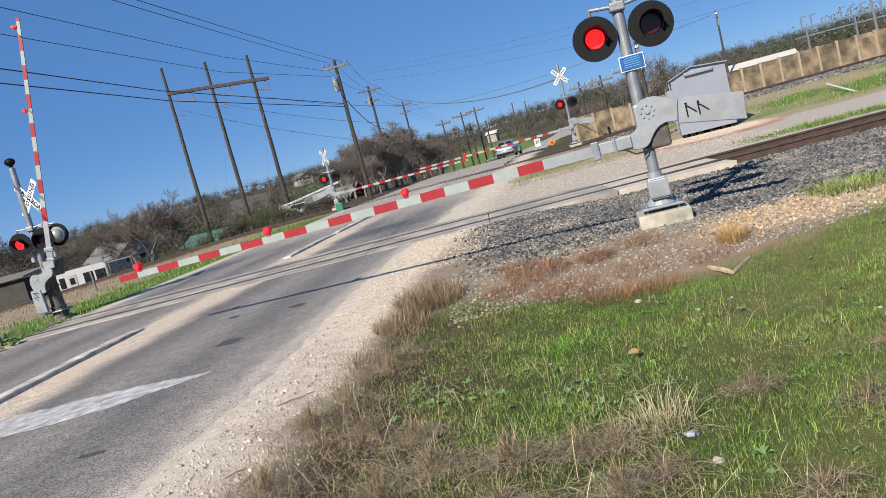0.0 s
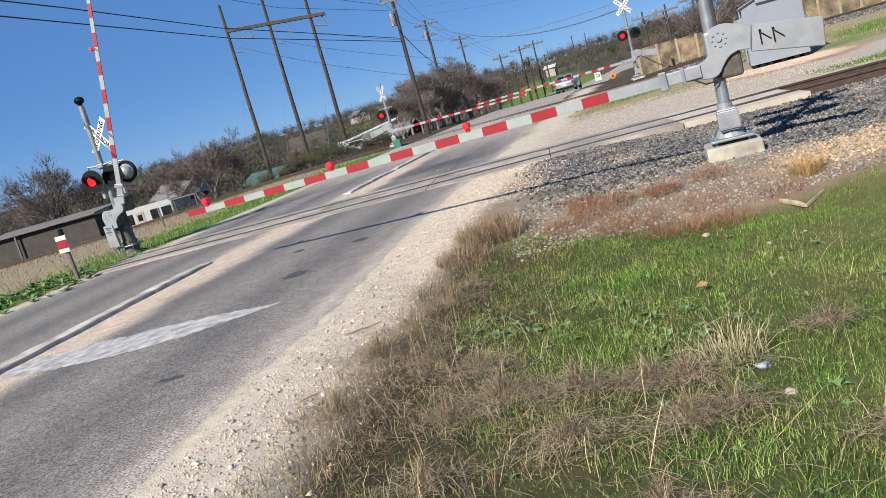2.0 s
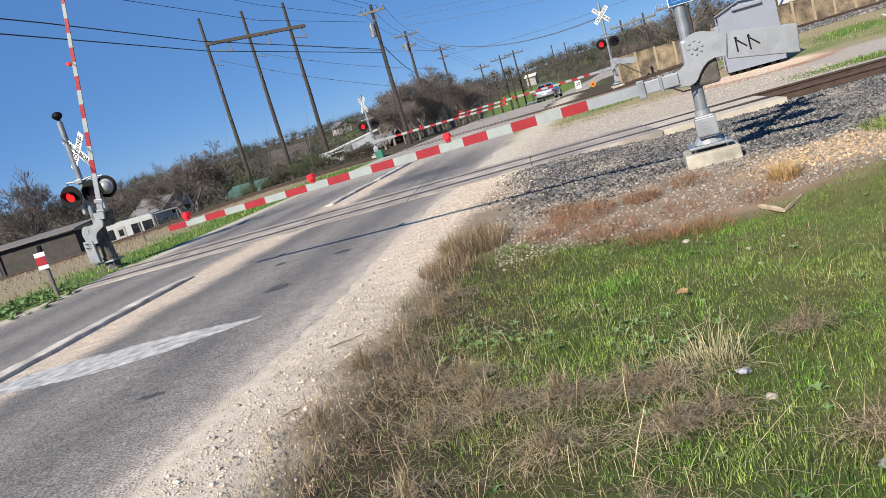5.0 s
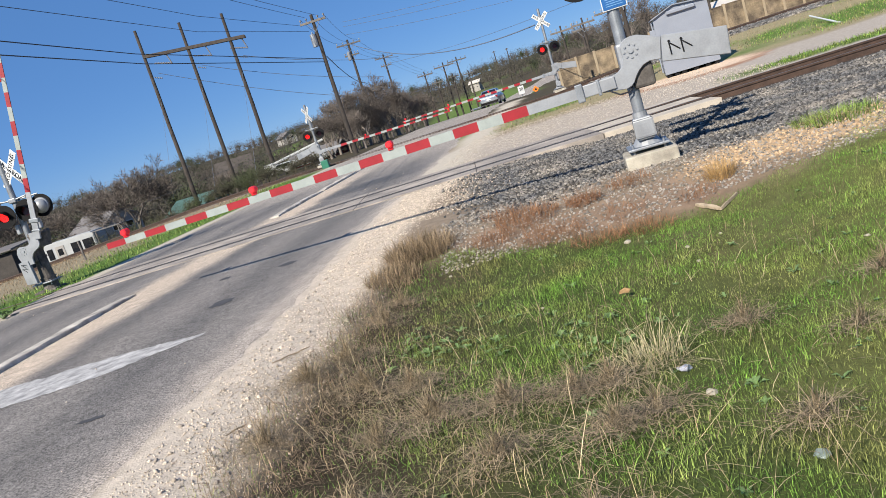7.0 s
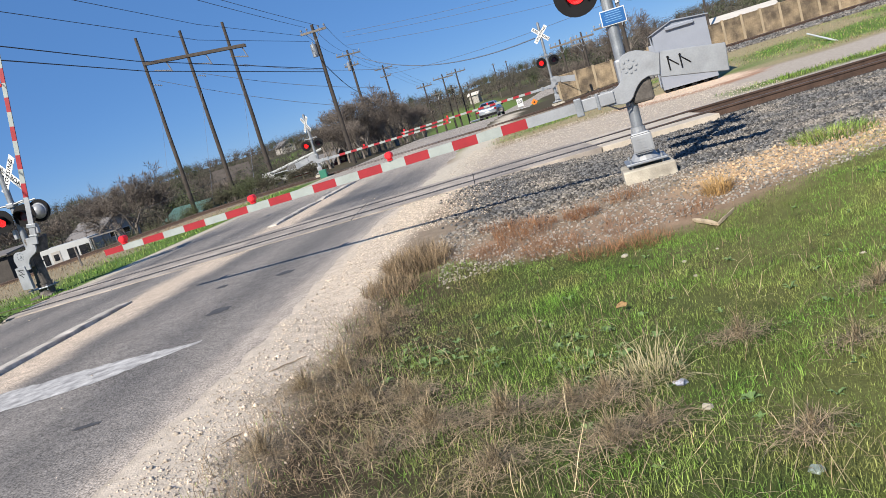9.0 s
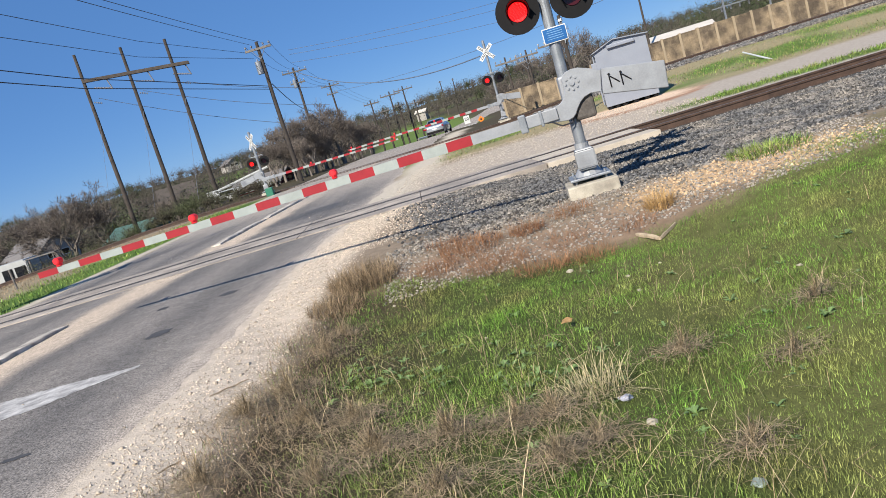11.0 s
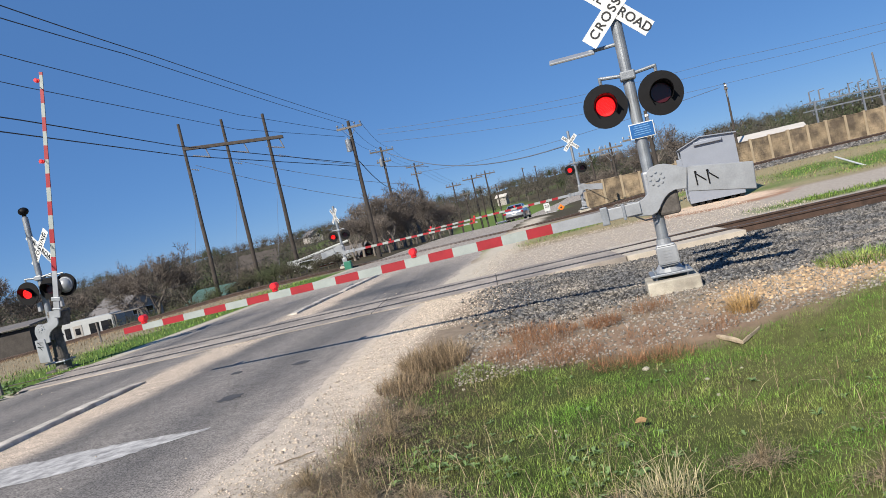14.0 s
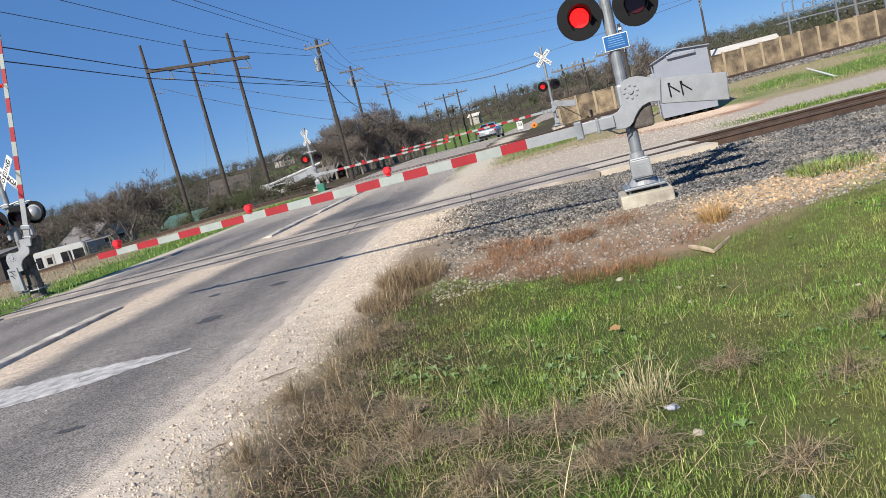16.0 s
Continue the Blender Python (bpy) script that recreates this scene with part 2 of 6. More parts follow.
ROAD_Y = (-30.0, 0.0, 13.0, 20.0, 36.0, 53.0, 66.0, 90.0, 124.0, 160.0, 230.0, 320.0)
ROAD_X = (-8.6, -6.2, -5.25, -4.45, -2.85, -0.9, 1.2, 6.0, 12.0, 21.0, 47.0, 90.0)


def road_x(y):
    return np.interp(y, ROAD_Y, ROAD_X)


def road_half(y):
    return np.interp(y, (0, 45, 70, 400), (4.4, 4.3, 3.6, 3.4))


def wob(x, y, s, seed=0.0):
    """A cheap smooth noise, about -1 to 1."""
    return (np.sin(x * 1.7 / s + seed) * np.cos(y * 1.3 / s + 2.1 * seed) + np.sin((x * 0.8 + y * 1.1) * 2.3 / s + 1.7 + seed) * 0.6 + np.sin((x * 1.9 - y * 1.4) * 3.1 / s + 4.2 + seed) * 0.4) / 2.0


def gz(x, y):
    """Height of the ground."""
    x, y = np.asarray(x, dtype=float), np.asarray(y, dtype=float)
    zt = np.interp(x, (-90, -28, -21.5, -14, -8, 7, 15, 24, 90), (-2.2, -0.85, -0.5, -0.08, 0, 0.05, 0.5, 0.6, 1.0))
    z = zt * sstep(24, 43, y)
    # shallow grassy swale beside the road, rising to a bank on its far side
    sw = sstep(-1.6, 0.6, x) * (1 - sstep(7.5, 10.0, y)) * sstep(-9, -5, y)
    z = z - 0.27 * sw * (1 - 0.9 * sstep(2.6, 6.5, x)) + 0.03 * sw * wob(x, y, 0.9)
    # low ballast shoulder that falls towards the mast
    z = z - 0.10 * sstep(1.5, 4.0, x) * sstep(10.5, 13.0, y) * (1 - sstep(18.5, 20.5, y))
    # low yards beyond the second track, and the dip that the road runs through
    z = z - 1.3 * sstep(47, 53, y) * (1 - sstep(-22, -14, x)) * (1 - sstep(90, 140, y))
    z = z - 1.2 * sstep(62, 100, y) * (1 - sstep(140, 220, y)) * (1 - sstep(30, 60, np.abs(x)))
    # hills round the valley
    r = np.hypot(x, y)
    az = np.degrees(np.arctan2(x, np.maximum(y, 1e-3)))
    hh = np.interp(az, (-60, -30, -18, -8, 0, 6, 12, 20, 30, 60), (9, 9, 9.5, 8.5, 7.0, 8.0, 8.5, 8.5, 7.0, 6.0))
    ahead = sstep(0, 60, y)
    z = z + ahead * (hh * sstep(130, 380, r) + 0.8 * sstep(150, 300, r) * wob(x, y, 40.0))
    z = z + 6.0 * sstep(500, 2500, r)
    return z


# ---- ground, road, tracks ----
def axis(lo, hi, fine_lo, fine_hi, step, grow=1.12):
    a = list(np.arange(fine_lo, fine_hi + 1e-6, step))
    s, v = step, fine_hi
    while v < hi:
        s *= grow
        v += s
        a.append(v)
    s, v, left = step, fine_lo, []
    while v > lo:
        s *= grow
        v -= s
        left.append(v)
    return np.array(left[::-1] + a)


def zone_mix(c, other, w):
    return c * (1 - w[..., None]) + np.array(other) * w[..., None]


def put_colours(ob, cols):
    at = ob.data.color_attributes.new("zone", "FLOAT_COLOR", "POINT")
    at.data.foreach_set("color", np.c_[cols.reshape(-1, 3), np.ones(cols.size // 3)].astype(np.float32).ravel())


def grid_faces(nx, ny):
    i = np.arange(nx * ny).reshape(ny, nx)
    return np.stack([i[:-1, :-1], i[:-1, 1:], i[1:, 1:], i[1:, :-1]], axis=-1).reshape(-1, 4)


TRACK1, TRACK2, GAUGE = 17.5, 45.0, 1.435
gx, gy = axis(-3500, 3500, -14, 13, 0.14), axis(-400, 4500, -1, 30, 0.16)
X, Y = np.meshgrid(gx, gy)
D = X - road_x(Y)
Z = gz(X, Y) - 0.05 * (np.abs(D) < road_half(Y) - 0.4) * (Y < 330)
N1, N2, N3 = wob(X, Y, 1.1), wob(X, Y, 3.7, 1.0), wob(X, Y, 0.5, 2.0)
# turf soil darkened for the shade between blades, less so on the right bank
col = np.zeros((*X.shape, 3)) + np.array((0.06, 0.078, 0.024))
col = zone_mix(col, (0.12, 0.125, 0.045), 0.9 * sstep(1.6, 3.2, X + 0.5 * N1) * (Y < 10))
col = zone_mix(col, (0.1, 0.085, 0.045), 0.7 * sstep(0.0, 0.7, N2 + 0.4 * N3))
# dry shoulder strip, coloured dark for shade between stems; russet weeds by the ballast
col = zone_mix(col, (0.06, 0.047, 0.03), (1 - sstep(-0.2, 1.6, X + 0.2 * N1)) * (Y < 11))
col = zone_mix(col, (0.24, 0.17, 0.12), sstep(7.9, 8.5, Y + 0.3 * N1 - 0.5 * (1 - sstep(0.6, 1.4, X))) * (1 - sstep(9.3, 10.0, Y + 0.2 * N3)) * (X > 0.2))
# bare tan earth and ballast up to the first track
col = zone_mix(col, (0.26, 0.205, 0.15), sstep(9.0, 9.7, Y + 0.35 * N1 - 0.12 * np.maximum(X - 4, 0)) * (Y < 60) * (X > -60))
# bed under the ballast coloured near black for shade between the stones
col = zone_mix(col, (0.06, 0.058, 0.055), sstep(9.9, 10.8, Y + 0.4 * N1 + 0.15 * np.maximum(2 - X, 0)) * (1 - sstep(19.0, 19.8, Y + 0.2 * N3)) * sstep(0.3, 2.0, X + 0.3 * N3))
col = zone_mix(col, (0.5, 0.355, 0.215), (1 - sstep(0.5, 1.2, np.hypot((X - 5.0) * 0.62, (Y - 9.3) * 1.3) + 0.2 * N3)))
# pale gravel apron and side road
apron = sstep(18.6, 19.4, Y + 0.3 * N3) * (1 - sstep(25.2, 26.6, Y + 0.5 * N2 - 0.1 * np.maximum(X - 8, 0) + 0.35 * np.maximum(4 - X, 0))) * (X > -3)
col = zone_mix(col, (0.4, 0.35, 0.295), apron)
# thin green strip between the side road and the rails
col = zone_mix(col, (0.1, 0.15, 0.04), (1 - sstep(0.35, 0.7, np.abs(Y - 20.3 + 0.2 * N3))) * sstep(7.5, 9.5, X + N2))
# grass verges beyond the side road
verge = sstep(25.8, 27.2, Y + 0.6 * N2) * (1 - sstep(42.3, 43.0, Y + 0.2 * N3)) * (X > 0.5)
col = zone_mix(col, (0.30, 0.26, 0.15), verge)
col = zone_mix(col, (0.10, 0.17, 0.04), verge * sstep(-0.2, 0.5, N2 + 0.5 * wob(X, Y, 6.0, 3.0)) * sstep(27.5, 29, Y) * (1 - sstep(36, 40, Y)))
col = zone_mix(col, (0.34, 0.19, 0.12), (1 - sstep(2.2, 3.2, np.hypot((X - 8.5) * 1.15, (Y - 26.3) * 1.2) + 0.4 * N3)))
col = zone_mix(col, (0.66, 0.5, 0.37), (1 - sstep(1.8, 3.0, np.hypot((X - 8.8) * 1.25, (Y - 26.9) * 1.3) + 0.3 * N3)))
# left verge: green strip by the road, tan up to the second track
left = (D < -4.3) * (Y > 10) * (1 - sstep(42.6, 43.2, Y)) * 1.0
col = zone_mix(col, (0.28, 0.235, 0.155), left)
col = zone_mix(col, (0.095, 0.16, 0.035), left * (1 - sstep(2.6, 4.4, -D - 4.3 + 0.8 * N1)) * sstep(0.35, 0.8, -D - 4.3))
# second track's ballast
col = zone_mix(col, (0.2, 0.175, 0.155), sstep(42.8, 43.5, Y + 3.6 * (X > 6)) * (1 - sstep(46.6, 47.3, Y)) * (np.abs(D) > 4.3))
# rough ground and meadows beyond
far = sstep(47, 48, Y)
col = zone_mix(col, (0.075, 0.064, 0.042), far)
mead = far * sstep(0.45, 0.8, wob(X, Y, 45.0, 5.0) + 0.5 * wob(X, Y, 16.0)) * (Y < 420)
mead = np.maximum(mead, far * (1 - sstep(0.8, 1.2, np.hypot((X + 46) / 12, (Y - 215) / 30))))
mead = np.maximum(mead * 0.35 * (X > -10), far * (1 - sstep(0.8, 1.2, np.hypot((X + 46) / 12, (Y - 215) / 30))))
mead = np.maximum(mead, far * (1 - sstep(0.8, 1.2, np.hypot((X - 4) / 9, (Y - 140) / 60))))
col = zone_mix(col, (0.12, 0.18, 0.045), mead)
# limestone shoulder
sh = (1 - sstep(0.35, 0.75, np.abs(D - 4.7 + 0.04 * N3) - 0.25 * sstep(12, 16, Y))) * (D > 3.5) * (Y < 19)
col = zone_mix(col, (0.55, 0.47, 0.38), sh)
shl = (1 - sstep(0.15, 0.45, np.abs(-D - 4.6))) * (Y < 44)
col = zone_mix(col, (0.48, 0.43, 0.35), shl)
far_sh = (1 - sstep(0.3, 1.1, np.abs(D - 4.9 - 0.4 * N2))) * (Y > 19) * (Y < 60)
col = zone_mix(col, (0.52, 0.46, 0.37), far_sh)
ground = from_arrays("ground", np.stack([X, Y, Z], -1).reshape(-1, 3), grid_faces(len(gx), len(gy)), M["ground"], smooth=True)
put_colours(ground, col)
tagged(ground, "grass verge, bare earth and pale gravel round the level crossing", "ground", kind="structure")

# the road: worn asphalt with pale dust at the edges and along the middle
ry = np.concatenate([np.arange(-30, 45, 0.2), np.arange(45, 325, 1.5)])
ru = np.linspace(-1, 1, 71)
RU, RY = np.meshgrid(ru, ry)
RX = road_x(RY) + RU * (road_half(RY) + 0.10 * wob(RY, RU * 0, 0.8) * (np.abs(RU) > 0.97))
rn1, rn2 = wob(RX, RY, 0.7), wob(RX, RY * 0.25, 0.45, 3.0)
DR = RX - road_x(RY)
RZ = gz(road_x(RY), RY) + 0.012 - 0.01 * RU * RU
RZ[:, 0] -= 0.02
RZ[:, -1] -= 0.02
rc = np.zeros((*RX.shape, 3)) + np.array((0.23, 0.209, 0.188))
track = np.exp(-((np.abs(DR) - 1.35) / 0.45) ** 2) + np.exp(-((np.abs(DR) - 3.05) / 0.45) ** 2)
rc = zone_mix(rc, (0.145, 0.135, 0.125), np.clip(track * 0.95 + 0.15 * rn1, 0, 1) * (RY < 60))
rc = zone_mix(rc, (0.10, 0.098, 0.098), (1 - sstep(0.5, 1.6, np.abs(RY - 22.0 + 0.3 * rn1))) * np.clip(1.4 - np.abs(DR - 2.3) * 0.7, 0, 1))
dust_mid = 1 - sstep(0.25, 0.85, np.abs(DR - 0.42 + 0.16 * rn1))
rc = zone_mix(rc, (0.58, 0.47, 0.36), dust_mid * 0.95 * (RY < 44))
dust_r = sstep(3.85, 4.3, DR + 0.1 * rn1) * (RY < 60)
rc = zone_mix(rc, (0.5, 0.425, 0.35), dust_r * 0.8)
dust_l = sstep(3.9, 4.4, -DR + 0.1 * rn1) * (RY < 60)
rc = zone_mix(rc, (0.38, 0.34, 0.28), dust_l * 0.8)
rc = zone_mix(rc, (0.4, 0.35, 0.295), sstep(23.5, 30, RY) * 0.75)
rc = zone_mix(rc, (0.3, 0.27, 0.23), np.clip(rn2, 0, 1) * 0.25)
road = from_arrays("road", np.stack([RX, RY, RZ], -1).reshape(-1, 3), grid_faces(len(ru), len(ry)), M["asphalt"], smooth=True)
put_colours(road, rc)
tagged(road, "worn grey asphalt road with pale dusty edges", "road", kind="structure")


def slab(name, x0, x1, y0, y1, z, material, parent=None):
    return obj(name, box(bmesh.new(), x0, x1, y0, y1, z - 0.12, z, 0.01), material, parent)


def road_top(x, y):
    return 0.012 - 0.01 * ((x - float(road_x(y))) / 4.4) ** 2


# worn stop bar, torn along its near edge
def stop_bar():
    bm = bmesh.new()
    rnd = random.Random(4)
    top, bot = [], []
    for i in range(60):
        u = i / 59
        x = -5.6 + 3.42 * u
        tooth = 0.16 * max(0.0, math.sin(i * 0.55) + math.sin(i * 0.23 + 1.0) - 0.7) * (1 - u)
        top.append((x, 8.02 + 0.2 * math.sin(math.pi * u) + rnd.uniform(-0.02, 0.02) - tooth))
        bot.append((x + 0.3 * (1 - u), 7.5 - 0.2 * math.sin(math.pi * min(1, u * 1.2)) + 0.45 * max(0, u - 0.72) / 0.28 + rnd.uniform(-0.025, 0.025)))
    a = [bm.verts.new((x, y, road_top(x, y) + 0.004)) for x, y in top]
    b = [bm.verts.new((x, y, road_top(x, y) + 0.004)) for x, y in bot]
    for i in range(59):
        bm.faces.new((b[i], b[i + 1], a[i + 1], a[i]))
    return tagged(obj("stop_bar", bm, mat("worn_road_paint", (0.5, 0.485, 0.46), 0.8, var=0.25, scale=6, fine=50, second=(0.27, 0.26, 0.25), second_scale=7.0, second_amount=0.35)), "worn white stop bar painted across the lane", "road marking", kind="structure")


stop_bar()

# kerb sections along the middle of the road
KERBS = ((-14.0, 4.9), (5.0, 12.95), (20.3, 24.7), (25.0, 29.9), (30.1, 36.0))


def kerb(y0, y1, seed):
    rnd = random.Random(seed)
    bm = bmesh.new()
    n = max(6, int((y1 - y0) / 0.35))
    rows = []
    prof = ((-0.135, 0.0), (-0.13, 0.042), (-0.11, 0.056), (0.108, 0.06), (0.124, 0.047), (0.13, 0.0))
    for i in range(n + 1):
        y = y0 + (y1 - y0) * i / n
        end = min(i, n - i)
        k = 1.0 if end > 1 else (0.55 + 0.2 * end + rnd.uniform(-0.1, 0.1))
        cx = float(road_x(y)) + rnd.uniform(-0.01, 0.01)
        rows.append([bm.verts.new((cx + px + rnd.uniform(-0.008, 0.008), y + rnd.uniform(-0.02, 0.02), 0.012 + pz * k + rnd.uniform(-0.008, 0.008))) for px, pz in prof])
    for a, b in zip(rows, rows[1:]):
        for i in range(len(prof) - 1):
            bm.faces.new((a[i], a[i + 1], b[i + 1], b[i]))
    bm.faces.new(rows[0])
    bm.faces.new(rows[-1][::-1])
    bmesh.ops.recalc_face_normals(bm, faces=bm.faces)
    return tagged(obj("median_kerb", bm, M["kerb"]), "chipped concrete kerb along the middle of the road", "kerb", "median kerbs")


for i, (a, b) in enumerate(KERBS):
    kerb(a, b, i)


def track(name, yc, x0, x1, zf, ties, cross0, cross1, label):
    """Two rails on ties, their heads at the height zf(x)."""
    tr = empty(name, Matrix.Identity(4), label, "railway track", kind="structure")
    xs = list(np.arange(x0, x1 + 0.1, 3.0))
    for side in (-1, 1):
        bm = bmesh.new()
        prof = ((-0.07, -0.17), (-0.07, -0.15), (-0.012, -0.13), (-0.012, -0.05), (-0.037, -0.04), (-0.037, -0.003), (-0.03, 0.0), (0.03, 0.0), (0.037, -0.003), (0.037, -0.04), (0.012, -0.05), (0.012, -0.13), (0.07, -0.15), (0.07, -0.17))
        rows = [[bm.verts.new((x, yc + side * GAUGE / 2 + py, float(zf(x)) + pz)) for py, pz in prof] for x in xs]
        for a, b in zip(rows, rows[1:]):
            for i in range(len(prof)):
                j = (i + 1) % len(prof)
                f = bm.faces.new((a[i], a[j], b[j], b[i]))
                f.material_index = 1 if 5 <= i <= 7 else 0
        bmesh.ops.recalc_face_normals(bm, faces=bm.faces)
        part("rail", bm, [M["rail"], M["rail_top"]], tr)
    me = None
    rnd = random.Random(int(yc))
    for x in np.arange(ties[0], ties[1], 0.52):
        if cross0 < x < cross1:
            continue
        if me is None:
            t = part("tie", box(bmesh.new(), -0.115, 0.115, -1.3, 1.3, -0.18, 0, 0.012), M["tie"], tr)
            me = t.data
        else:
            t = shared("tie", me, tr, Matrix.Identity(4))
        t.matrix_basis = pose(x + rnd.uniform(-0.03, 0.03), yc + rnd.uniform(-0.04, 0.04), float(zf(x)) - 0.175, 0, 0, rnd.uniform(-1.5, 1.5))
    return tr


def z1(x):
    return np.interp(x, (-60, -11, -9, 3.8, 6, 60), (-0.5, 0.02, 0.03, 0.03, 0.06, 0.10))


def z2(x):
    return gz(x, TRACK2) + np.interp(x, (-10, -7, 4, 8), (0.18, 0.04, 0.04, 0.16))


track("track_near", TRACK1, -60, 66, z1, (3.8, 30), -10, 3.9, "rusty rails on dark timber ties in grey ballast")
track("track_far", TRACK2, -90, 120, z2, (-30, 60), -8.5, 6.0, "rusty rails of the second track on stained ties")

# crossing surface: concrete panels between and beside the rails
deck = empty("crossing_deck", Matrix.Identity(4), "dusty concrete panels laid between and beside the rails", "crossing panel", kind="structure")
for k in range(5):
    x0 = -9.6 + k * 2.66
    for y0, y1 in ((TRACK1 - GAUGE / 2 - 0.75, TRACK1 - GAUGE / 2 - 0.05), (TRACK1 - GAUGE / 2 + 0.10, TRACK1 + GAUGE / 2 - 0.10), (TRACK1 + GAUGE / 2 + 0.05, TRACK1 + GAUGE / 2 + 0.7)):
        part("panel", box(bmesh.new(), x0, x0 + 2.645, y0, y1, -0.15, 0.028, 0.008), mat("deck_panel", (0.27, 0.235, 0.2), 0.9, var=0.25, scale=2.5, fine=60.0, second=(0.42, 0.36, 0.3), second_scale=0.9, second_amount=0.4) if (k == 0 and y0 < TRACK1 - 1) else bpy.data.materials["deck_panel"], deck)
for y0, y1 in ((TRACK1 - GAUGE / 2 - 0.78, TRACK1 - GAUGE / 2 - 0.04), (TRACK1 - GAUGE / 2 + 0.10, TRACK1 + GAUGE / 2 - 0.10), (TRACK1 + GAUGE / 2 + 0.04, TRACK1 + GAUGE / 2 + 0.8)):
    part("panel", box(bmesh.new(), 3.705, 6.1, y0, y1, -0.15, 0.022, 0.008), M["panel_gravel"], deck, "pale worn concrete panel")

# rubber seals that line the rails through the road
for side in (-1, 1):
    for off in (-0.085, 0.095):
        yc = TRACK1 + side * GAUGE / 2 + off
        part("rail_seal", box(bmesh.new(), -9.7, 6.1, yc - 0.024, yc + 0.024, -0.1, 0.034, 0.006), M["tyre"], deck, "dark worn rubber seal")


# ---- crossing signals ----
def disc(bm, c, r, y0, y1, n=28):
    tube(bm, (c[0], y0, c[1]), (c[0], y1, c[1]), r, r, n)
    return bm


def lamp(parent, x, z, y, lit, facing=-1, shell=None):
    """A black round backboard with a hood over its lens; facing -1 looks towards -y."""
    s = facing
    bm = bmesh.new()
    disc(bm, (x, z), 0.29, y, y - s * 0.02)
    if not shell:
        disc(bm, (x, z), 0.15, y - s * 0.02, y - s * 0.16)
    lp = part("lamp", bm, M["black"], parent)
    if shell:
        bm = bmesh.new()
        bmesh.ops.create_uvsphere(bm, u_segments=18, v_segments=12, radius=0.175, matrix=Matrix.Translation((x, y - s * 0.05, z)) @ Matrix.Diagonal((1, 0.95, 1, 1)))
        tube(bm, (x, y - s * 0.02, z), (x, y - s * 0.06, z), 0.21, 0.19, 20)
        part("lamp_housing", bm, shell, lp, "pale rounded lamp housing", smooth=True)
    bm = bmesh.new()
    nseg = 20
    rows = []
    for i in range(nseg + 1):
        a = radians(-38 + 256 * i / nseg)
        depth = 0.30 * (0.35 + 0.65 * max(0.0, math.sin(a)) ** 0.6) if math.sin(a) > 0 else 0.105 * (1 - 0.6 * abs(math.sin(a)))
        cx, cz = math.cos(a), math.sin(a)
        rows.append([bm.verts.new((x + cx * r, y + s * d, z + cz * r)) for r, d in ((0.148, 0.0), (0.155, depth), (0.147, depth), (0.140, 0.0))])
    for a, b in zip(rows, rows[1:]):
        for i in range(4):
            bm.faces.new((a[i], a[(i + 1) % 4], b[(i + 1) % 4], b[i]))
    bm.faces.new(rows[0])
    bm.faces.new(rows[-1][::-1])
    bmesh.ops.recalc_face_normals(bm, faces=bm.faces)
    part("hood", bm, M["black"], lp)
    bm = bmesh.new()
    disc(bm, (x, z), 0.128, y, y + s * 0.012)
    part("lens", bm, M["lamp_face"] if lit else M["dark_lens"], lp, "lit red lens" if lit else "dark red lens")
    if lit:
        bm = bmesh.new()
        for ring in range(0, 7):
            k = max(1, ring * 6)
            for i in range(k):
                a = 2 * math.pi * i / k
                rr = ring * 0.0185
                bmesh.ops.create_icosphere(bm, subdivisions=1, radius=0.0055, matrix=Matrix.Translation((x + rr * math.cos(a), y + s * 0.014, z + rr * math.sin(a))))
        part("led", bm, M["lamp_on"], lp, "glowing red diodes")
    return lp


def crossbuck(parent, z, y, face=-1, lettered=True, x=0.0, yaw=0.0):
    cb = part("crossbuck", box(bmesh.new(), -0.03, 0.03, 0.0, 0.03, -0.06, 0.06, 0.005), M["galv"], parent)
    cb.matrix_basis = pose(x, y, z, 0, 0, yaw)
    for k, ang in enumerate((45, -45)):
        bm = bmesh.new()
        box(bm, -0.61, 0.61, -0.012 - 0.006 * (1 - k), -0.008 - 0.006 * (1 - k), -0.115, 0.115)
        bl = part("blade", bm, M["white"], cb)
        bl.matrix_basis = pose(0, 0, 0, 0, -ang, 0) @ Matrix.Diagonal((0.92, 1, 0.92, 1))
        if lettered:
            if k == 0:
                text_part("lettering", "CROSSING", 0.185, M["ink"], bl, pose(0, -0.022, 0, 90), 0.002, 1.22)
            else:
                text_part("lettering", "RAIL", 0.185, M["ink"], bl, pose(-0.36, -0.016, 0, 90), 0.002, 1.05)
                text_part("lettering", "ROAD", 0.185, M["ink"], bl, pose(0.36, -0.016, 0, 90), 0.002, 1.02)
    return cb


HUB = ((-0.115, 0.075), (-0.09, 0.12), (-0.047, 0.158), (0.04, 0.175), (0.126, 0.167), (0.27, 0.11), (0.403, 0.046), (0.34, -0.22), (0.2, -0.2), (0.11, -0.225), (0.05, -0.27), (-0.01, -0.34), (-0.05, -0.40), (-0.09, -0.435), (-0.162, -0.454), (-0.47, -0.408), (-0.437, -0.22), (-0.30, -0.235), (-0.22, -0.215), (-0.15, -0.16), (-0.115, -0.06))
WEIGHT = ((0.407, 0.065), (1.2, -0.076), (1.17, -0.427), (0.348, -0.26))


